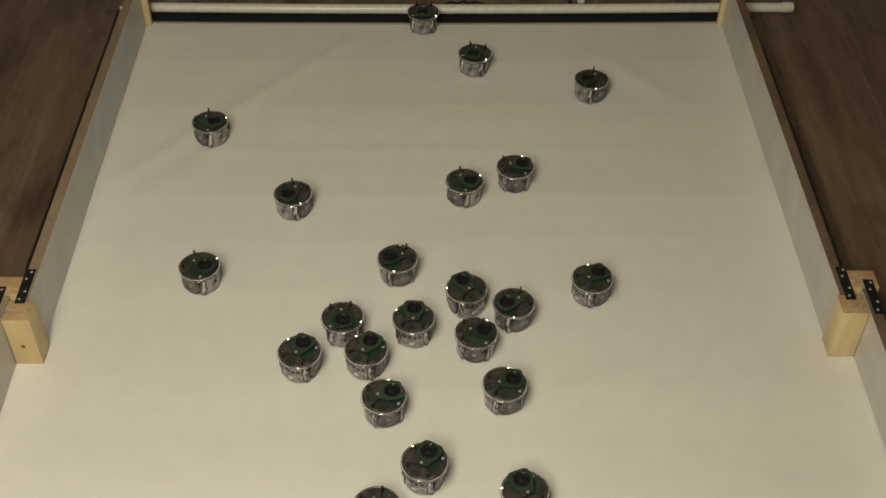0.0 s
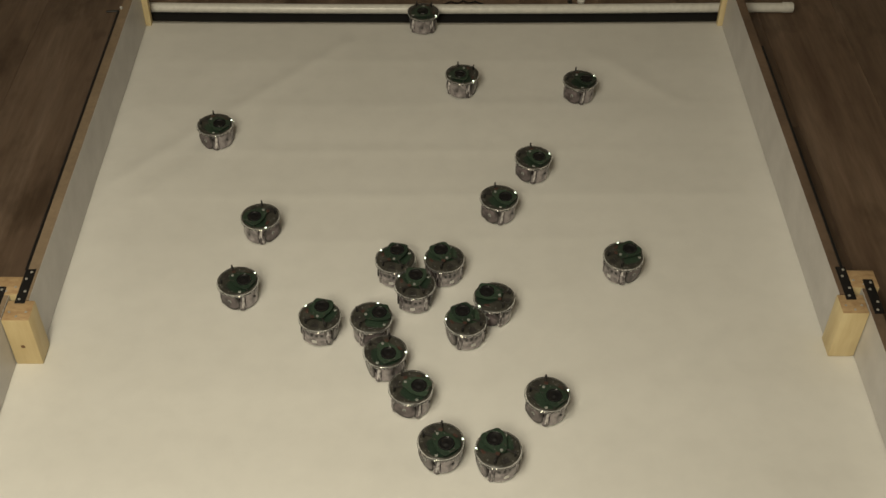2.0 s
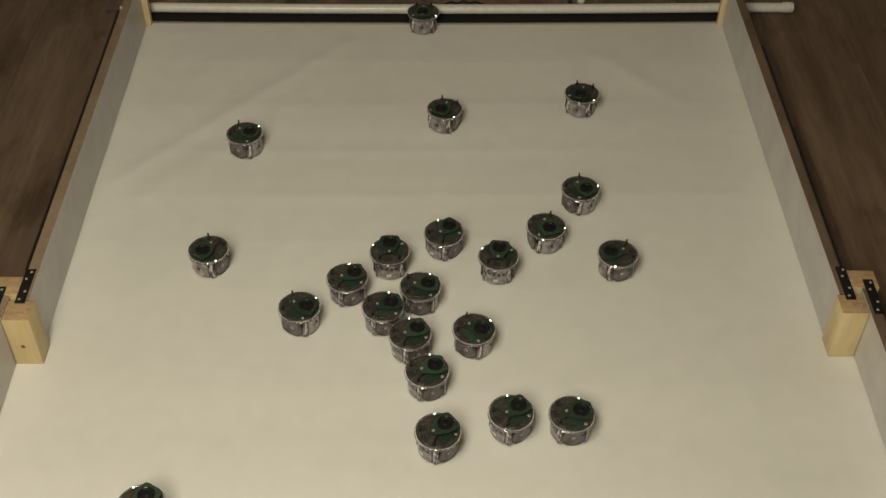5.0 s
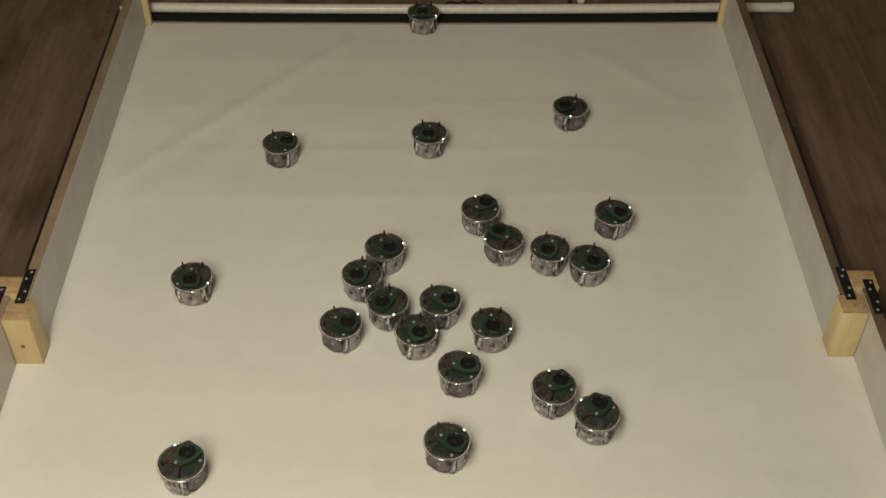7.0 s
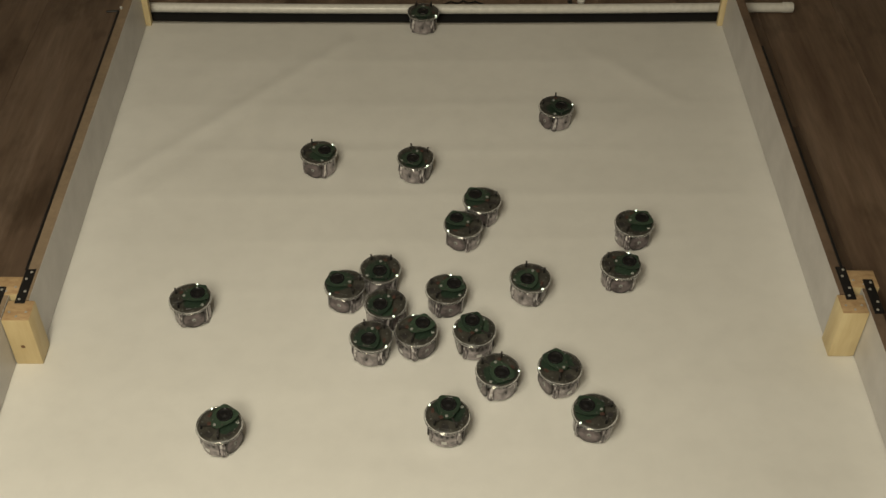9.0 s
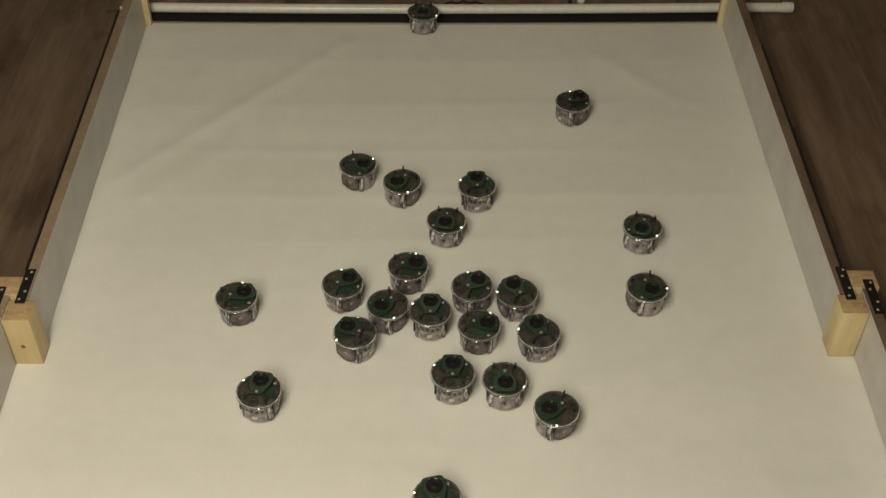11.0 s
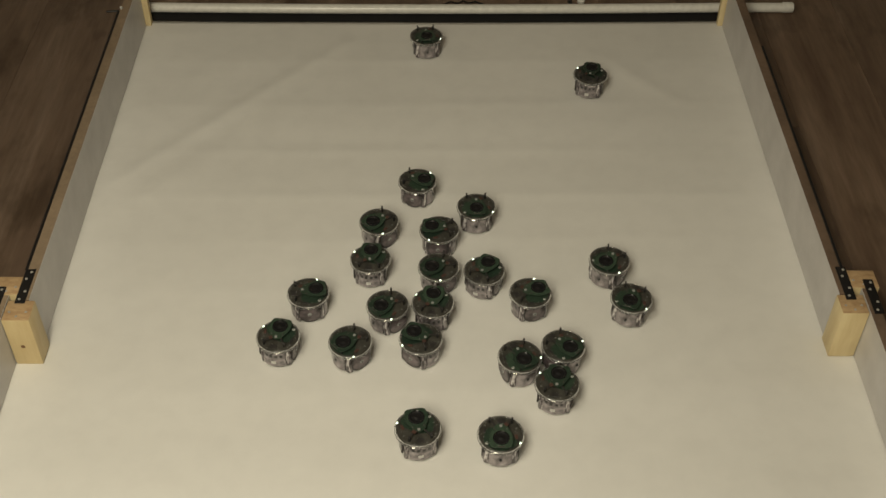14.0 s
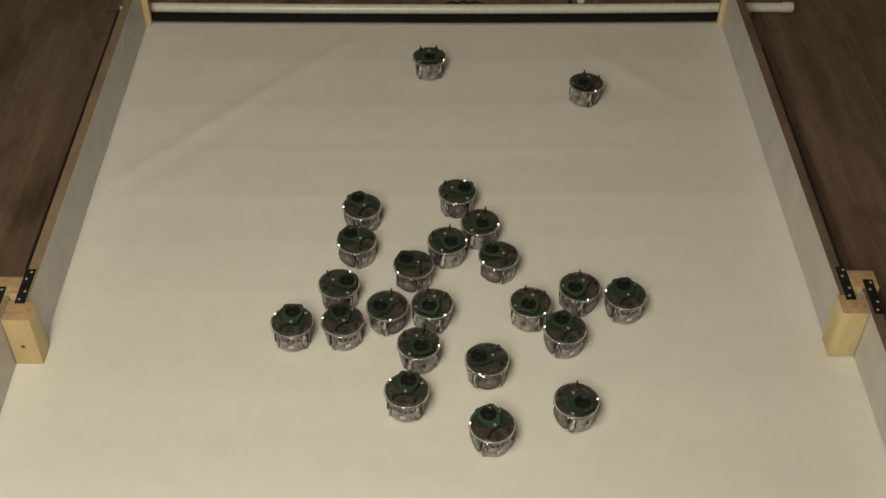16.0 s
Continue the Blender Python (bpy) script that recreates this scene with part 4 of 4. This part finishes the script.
    walk(robots['n'], [
        (0.00, on_floor(0.0677, 1.4350, 116.3)), (0.50, on_floor(0.0588, 1.4536, 114.2)), (1.00, on_floor(0.0481, 1.4747, 120.7)),
        (1.50, on_floor(0.0390, 1.4910, 116.0)), (2.00, on_floor(0.0290, 1.5115, 116.6)), (2.50, on_floor(0.0184, 1.5295, 123.2)),
        (3.00, on_floor(0.0088, 1.5501, 105.9)), (3.50, on_floor(0.0044, 1.5641, 110.6)), (4.00, on_floor(0.0059, 1.5617, 66.8)),
        (6.50, on_floor(0.0830, 1.6352, 40.0)), (7.00, on_floor(0.0989, 1.6490, 41.9)), (7.50, on_floor(0.1161, 1.6628, 34.3)),
        (7.75, on_floor(0.1186, 1.6654, 74.3)), (8.00, on_floor(0.1210, 1.6679, 114.4)), (8.50, on_floor(0.1217, 1.6676, 163.0)),
        (9.00, on_floor(0.1033, 1.6739, 159.2)), (10.25, on_floor(0.0971, 1.6985, 107.5)), (11.50, on_floor(0.0908, 1.7232, 55.8)),
        (11.75, on_floor(0.0887, 1.7242, 16.7)), (12.00, on_floor(0.0866, 1.7252, -22.4)), (12.25, on_floor(0.0871, 1.7191, -61.1)),
        (12.50, on_floor(0.0876, 1.7220, -99.9)), (13.00, on_floor(0.0876, 1.7018, -81.7)), (13.50, on_floor(0.0898, 1.6829, -84.8)),
        (14.00, on_floor(0.0913, 1.6545, -89.3)), (14.50, on_floor(0.0927, 1.6352, -82.6)), (15.00, on_floor(0.0948, 1.6185, -82.9)),
        (15.50, on_floor(0.0958, 1.6148, -51.1)), (16.00, on_floor(0.0972, 1.6106, -73.4)),
    ])
    walk(robots['o'], [
        (0.00, on_floor(-0.0261, 1.3637, 86.7)), (0.50, on_floor(-0.0258, 1.3852, 91.3)), (1.00, on_floor(-0.0265, 1.4071, 92.3)),
        (1.50, on_floor(-0.0258, 1.4307, 82.7)), (2.00, on_floor(-0.0243, 1.4453, 84.3)), (2.50, on_floor(-0.0251, 1.4411, 149.3)),
        (3.00, on_floor(-0.0347, 1.4451, 160.5)), (3.50, on_floor(-0.0358, 1.4453, 135.2)), (4.00, on_floor(-0.0366, 1.4409, 61.0)),
        (5.20, on_floor(-0.0096, 1.4392, -2.2)), (6.50, on_floor(0.0096, 1.4085, -2.8)), (7.00, on_floor(0.0208, 1.4066, -20.2)),
        (7.50, on_floor(0.0173, 1.4071, 22.4)), (8.00, on_floor(0.0249, 1.4153, 60.7)), (8.50, on_floor(0.0320, 1.4362, 83.0)),
        (9.00, on_floor(0.0316, 1.4340, 14.8)), (11.50, on_floor(0.0830, 1.4425, 61.0)), (12.00, on_floor(0.0824, 1.4446, 112.4)),
        (12.50, on_floor(0.0830, 1.4465, 146.8)), (13.00, on_floor(0.0882, 1.4458, 89.9)), (13.50, on_floor(0.0920, 1.4614, 66.7)),
        (14.00, on_floor(0.1011, 1.4802, 61.8)), (14.50, on_floor(0.1114, 1.5002, 63.9)), (15.00, on_floor(0.1217, 1.5184, 57.3)),
        (15.50, on_floor(0.1235, 1.5218, 92.1)), (16.00, on_floor(0.1288, 1.5205, 151.8)),
    ])
    walk(robots['p'], [
        (0.00, on_floor(0.0819, 1.3289, -6.1)), (0.25, on_floor(0.0821, 1.3287, 33.9)), (0.50, on_floor(0.0823, 1.3285, 73.9)),
        (1.00, on_floor(0.0821, 1.3292, 123.6)), (1.50, on_floor(0.0711, 1.3467, 119.9)), (2.00, on_floor(0.0652, 1.3585, 114.6)),
        (2.25, on_floor(0.0664, 1.3583, 167.7)), (2.50, on_floor(0.0676, 1.3580, 220.7)), (3.00, on_floor(0.0682, 1.3602, 248.1)),
        (3.50, on_floor(0.0608, 1.3421, 248.0)), (4.00, on_floor(0.0612, 1.3324, 290.1)), (6.50, on_floor(0.1094, 1.3507, 344.4)),
        (7.00, on_floor(0.1097, 1.3521, 273.7)), (7.50, on_floor(0.1100, 1.3502, 218.3)), (8.00, on_floor(0.0925, 1.3366, 217.2)),
        (8.50, on_floor(0.0861, 1.3341, 183.5)), (8.75, on_floor(0.0828, 1.3347, 144.7)), (9.00, on_floor(0.0795, 1.3352, 105.8)),
        (9.77, on_floor(0.0827, 1.3410, 60.7)), (10.53, on_floor(0.0859, 1.3468, 15.4)), (11.50, on_floor(0.0940, 1.3469, -28.8)),
        (12.00, on_floor(0.1077, 1.3368, -47.3)), (12.50, on_floor(0.1221, 1.3195, -52.4)), (13.00, on_floor(0.1347, 1.3039, -50.3)),
        (13.50, on_floor(0.1481, 1.2864, -54.7)), (14.00, on_floor(0.1544, 1.2754, -66.7)), (14.50, on_floor(0.1515, 1.2702, -135.0)),
        (15.00, on_floor(0.1428, 1.2704, -182.0)), (15.50, on_floor(0.1209, 1.2704, -178.6)), (16.00, on_floor(0.0987, 1.2691, -173.7)),
    ])
    walk(robots['q'], [
        (0.00, on_floor(0.1504, 1.3994, -154.3)), (0.50, on_floor(0.1521, 1.3995, -227.9)), (1.00, on_floor(0.1539, 1.3998, -189.7)),
        (1.50, on_floor(0.1354, 1.4053, -202.2)), (2.00, on_floor(0.1165, 1.4132, -202.5)), (2.50, on_floor(0.1058, 1.4192, -214.5)),
        (3.00, on_floor(0.1054, 1.4219, -284.3)), (3.50, on_floor(0.1106, 1.4427, -284.1)), (4.00, on_floor(0.1161, 1.4649, -283.9)),
        (6.50, on_floor(0.1398, 1.5672, -254.1)), (7.00, on_floor(0.1398, 1.5668, -235.1)), (7.50, on_floor(0.1245, 1.5774, -198.1)),
        (8.00, on_floor(0.1067, 1.5865, -214.4)), (8.50, on_floor(0.0869, 1.5960, -196.5)), (9.00, on_floor(0.0655, 1.6043, -207.5)),
        (10.15, on_floor(0.0462, 1.6137, -142.6)), (11.50, on_floor(0.0301, 1.6147, -76.7)), (12.00, on_floor(0.0381, 1.5928, -63.2)),
        (12.50, on_floor(0.0420, 1.5824, -92.6)), (13.00, on_floor(0.0434, 1.5887, -127.7)), (13.50, on_floor(0.0381, 1.5884, -179.0)),
        (14.00, on_floor(0.0199, 1.5892, -185.1)), (14.50, on_floor(0.0194, 1.5894, -131.4)), (15.00, on_floor(0.0210, 1.5950, -94.4)),
        (15.50, on_floor(0.0250, 1.5764, -58.5)), (16.00, on_floor(0.0350, 1.5596, -60.7)),
    ])
    walk(robots['r'], [
        (0.00, on_floor(0.1260, 1.2160, 16.0)), (0.50, on_floor(0.1353, 1.2160, -29.8)), (1.00, on_floor(0.1545, 1.2089, -30.2)),
        (1.50, on_floor(0.1745, 1.2037, -29.1)), (2.00, on_floor(0.1950, 1.1945, -49.1)), (2.50, on_floor(0.2063, 1.1841, -36.7)),
        (3.00, on_floor(0.2072, 1.1859, -109.1)), (3.50, on_floor(0.2062, 1.1779, -84.0)), (4.00, on_floor(0.2102, 1.1730, -45.8)),
        (5.25, on_floor(0.2378, 1.1480, 16.4)), (6.50, on_floor(0.2645, 1.1356, 68.0)), (7.00, on_floor(0.2725, 1.1563, 69.9)),
        (7.50, on_floor(0.2739, 1.1567, 24.5)), (8.00, on_floor(0.2731, 1.1567, 67.6)), (8.50, on_floor(0.2726, 1.1568, 114.0)),
        (9.00, on_floor(0.2691, 1.1591, 160.5)), (11.50, on_floor(0.2018, 1.1653, 204.3)), (12.00, on_floor(0.2063, 1.1660, 145.2)),
        (12.50, on_floor(0.2024, 1.1702, 75.2)), (13.00, on_floor(0.2073, 1.1906, 77.7)), (13.50, on_floor(0.2111, 1.2094, 79.4)),
        (14.00, on_floor(0.2126, 1.2170, 77.8)), (14.50, on_floor(0.2126, 1.2175, 25.6)), (15.00, on_floor(0.2109, 1.2141, -39.0)),
        (15.50, on_floor(0.2260, 1.2004, -44.9)), (16.00, on_floor(0.2412, 1.1817, -57.6)),
    ])
    walk(robots['s'], [
        (0.00, on_floor(0.2950, 1.4607, 36.0)), (0.50, on_floor(0.3115, 1.4736, 40.0)), (1.00, on_floor(0.3273, 1.4883, 46.1)),
        (1.50, on_floor(0.3410, 1.5026, 46.4)), (2.00, on_floor(0.3585, 1.5188, 38.7)), (2.50, on_floor(0.3740, 1.5316, 41.0)),
        (3.00, on_floor(0.3831, 1.5424, 59.3)), (3.25, on_floor(0.3819, 1.5406, 106.5)), (3.50, on_floor(0.3806, 1.5387, 153.7)),
        (4.00, on_floor(0.3804, 1.5376, 186.6)), (6.50, on_floor(0.2921, 1.5064, 205.0)), (6.75, on_floor(0.2939, 1.5094, 246.7)),
        (7.00, on_floor(0.2958, 1.5124, 288.3)), (7.50, on_floor(0.2991, 1.5108, 311.8)), (8.00, on_floor(0.3158, 1.5002, 342.0)),
        (8.50, on_floor(0.3293, 1.4973, 352.9)), (9.00, on_floor(0.3509, 1.4957, 358.2)), (10.25, on_floor(0.3742, 1.4618, 317.5)),
        (11.50, on_floor(0.3975, 1.4278, 276.8)), (12.00, on_floor(0.3964, 1.4231, 246.8)), (12.50, on_floor(0.3959, 1.4220, 185.2)),
        (13.00, on_floor(0.3764, 1.4213, 178.8)), (13.50, on_floor(0.3676, 1.4197, 203.1)), (14.00, on_floor(0.3600, 1.4118, 248.5)),
        (14.50, on_floor(0.3526, 1.3976, 235.3)), (15.00, on_floor(0.3523, 1.3979, 166.5)), (15.50, on_floor(0.3548, 1.4017, 103.2)),
        (16.00, on_floor(0.3504, 1.4209, 102.5)),
    ])
    walk(robots['t'], [
        (0.00, on_floor(0.1724, 1.7738, 2.3)), (0.50, on_floor(0.1855, 1.7831, 61.5)), (1.00, on_floor(0.2025, 1.8019, 29.3)),
        (1.50, on_floor(0.2089, 1.8047, -32.3)), (2.00, on_floor(0.2106, 1.8033, -43.5)), (2.50, on_floor(0.2242, 1.7883, -54.2)),
        (3.00, on_floor(0.2389, 1.7707, -44.0)), (3.50, on_floor(0.2534, 1.7577, -40.8)), (4.00, on_floor(0.2695, 1.7425, -46.0)),
        (6.50, on_floor(0.3379, 1.6556, -50.8)), (7.00, on_floor(0.3541, 1.6390, -40.0)), (7.50, on_floor(0.3692, 1.6242, -48.4)),
        (8.00, on_floor(0.3834, 1.6097, -42.3)), (8.50, on_floor(0.3844, 1.6069, 20.0)), (9.00, on_floor(0.3899, 1.6087, 15.9)),
        (10.15, on_floor(0.4003, 1.6028, -54.4)), (11.50, on_floor(0.4050, 1.5896, -127.0)), (12.00, on_floor(0.3910, 1.5718, -129.4)),
        (12.50, on_floor(0.3759, 1.5547, -134.0)), (13.00, on_floor(0.3610, 1.5394, -134.5)), (13.50, on_floor(0.3458, 1.5237, -133.5)),
        (14.00, on_floor(0.3313, 1.5070, -128.2)), (14.50, on_floor(0.3172, 1.4903, -133.2)), (15.00, on_floor(0.3022, 1.4739, -131.4)),
        (15.50, on_floor(0.2872, 1.4574, -133.6)), (16.00, on_floor(0.2705, 1.4397, -132.7)),
    ])
    walk(robots['u'], [
        (0.00, on_floor(0.0701, 1.7304, -35.9)), (0.50, on_floor(0.0853, 1.7196, -35.2)), (1.00, on_floor(0.1029, 1.7061, -39.7)),
        (1.50, on_floor(0.1196, 1.6929, -36.4)), (2.00, on_floor(0.1365, 1.6804, -37.3)), (2.50, on_floor(0.1531, 1.6662, -44.3)),
        (3.00, on_floor(0.1705, 1.6513, -36.1)), (3.50, on_floor(0.1863, 1.6395, -37.9)), (4.00, on_floor(0.2031, 1.6253, -42.7)),
        (5.25, on_floor(0.2253, 1.5930, -82.3)), (6.50, on_floor(0.2364, 1.5601, -121.5)), (7.00, on_floor(0.2250, 1.5400, -117.5)),
        (7.50, on_floor(0.2160, 1.5217, -115.2)), (8.00, on_floor(0.2050, 1.5011, -121.3)), (8.50, on_floor(0.1947, 1.4834, -118.9)),
        (9.00, on_floor(0.1834, 1.4620, -116.9)), (10.15, on_floor(0.1681, 1.4402, -187.8)), (10.82, on_floor(0.1602, 1.4292, -234.4)),
        (11.50, on_floor(0.1523, 1.4183, -281.1)), (12.00, on_floor(0.1536, 1.4187, -337.1)), (12.25, on_floor(0.1541, 1.4182, -298.8)),
        (12.50, on_floor(0.1547, 1.4176, -260.5)), (13.00, on_floor(0.1547, 1.4165, -319.2)), (13.50, on_floor(0.1617, 1.4203, -349.7)),
        (14.00, on_floor(0.1811, 1.4245, -345.7)), (14.50, on_floor(0.1913, 1.4240, -385.3)), (14.75, on_floor(0.1931, 1.4267, -431.4)),
        (15.00, on_floor(0.1949, 1.4294, -477.5)), (15.50, on_floor(0.1905, 1.4219, -480.7)), (16.00, on_floor(0.1805, 1.4013, -471.9)),
    ])
    walk(robots['x'], [
        (0.00, on_floor(-0.0774, 0.9786, -68.9)), (0.50, on_floor(-0.0654, 0.9726, -36.4)), (1.00, on_floor(-0.0465, 0.9473, -68.7)),
        (1.50, on_floor(-0.0411, 0.9404, -43.8)), (2.00, on_floor(-0.0321, 0.9330, -37.2)), (2.50, on_floor(-0.0244, 0.9263, -48.3)),
        (3.00, on_floor(-0.0165, 0.9193, -38.1)), (3.50, on_floor(-0.0087, 0.9116, -56.4)), (4.00, on_floor(-0.0047, 0.9044, -70.3)),
        (5.25, on_floor(0.0120, 0.8950, -20.0)), (6.50, on_floor(0.0260, 0.8850, 55.0)), (7.75, on_floor(0.0260, 0.8850, 96.0)),
        (9.00, on_floor(0.0205, 0.9130, 100.5)), (10.20, on_floor(0.0150, 0.9630, 100.6)), (11.50, on_floor(0.0099, 1.0158, 105.6)),
        (12.00, on_floor(0.0045, 1.0370, 102.8)), (12.50, on_floor(-0.0002, 1.0583, 101.6)), (13.00, on_floor(-0.0051, 1.0807, 102.9)),
        (13.50, on_floor(-0.0105, 1.1014, 106.7)), (14.00, on_floor(-0.0163, 1.1251, 100.4)), (14.50, on_floor(-0.0204, 1.1446, 103.9)),
        (15.00, on_floor(-0.0253, 1.1677, 99.3)), (15.50, on_floor(-0.0314, 1.1872, 104.3)), (16.00, on_floor(-0.0354, 1.2025, 79.3)),
    ])
    walk(robots['y'], [
        (0.00, on_floor(-0.5042, 0.8590, 49.6)), (0.50, on_floor(-0.4966, 0.8700, 60.1)), (1.00, on_floor(-0.4897, 0.8819, 58.8)),
        (1.50, on_floor(-0.4827, 0.8935, 59.1)), (2.00, on_floor(-0.4758, 0.9051, 58.7)), (2.50, on_floor(-0.4688, 0.9167, 58.9)),
        (3.00, on_floor(-0.4618, 0.9283, 58.6)), (3.50, on_floor(-0.4547, 0.9399, 57.9)), (4.00, on_floor(-0.4474, 0.9512, 55.5)),
        (6.50, on_floor(-0.3948, 1.0416, 56.4)), (7.00, on_floor(-0.3812, 1.0608, 53.0)), (7.50, on_floor(-0.3692, 1.0787, 59.2)),
        (8.00, on_floor(-0.3574, 1.0972, 55.7)), (8.50, on_floor(-0.3446, 1.1152, 53.4)), (9.00, on_floor(-0.3321, 1.1326, 55.6)),
        (11.50, on_floor(-0.2707, 1.2163, 84.8)), (12.00, on_floor(-0.2697, 1.2317, 87.2)), (12.50, on_floor(-0.2672, 1.2547, 79.7)),
        (13.00, on_floor(-0.2638, 1.2755, 81.6)), (13.50, on_floor(-0.2606, 1.2974, 82.2)), (14.00, on_floor(-0.2567, 1.3203, 78.2)),
        (14.50, on_floor(-0.2524, 1.3328, 67.3)), (15.00, on_floor(-0.2455, 1.3393, 33.2)), (15.50, on_floor(-0.2373, 1.3474, 57.1)),
        (16.00, on_floor(-0.2362, 1.3551, 89.0)),
    ])


motions()
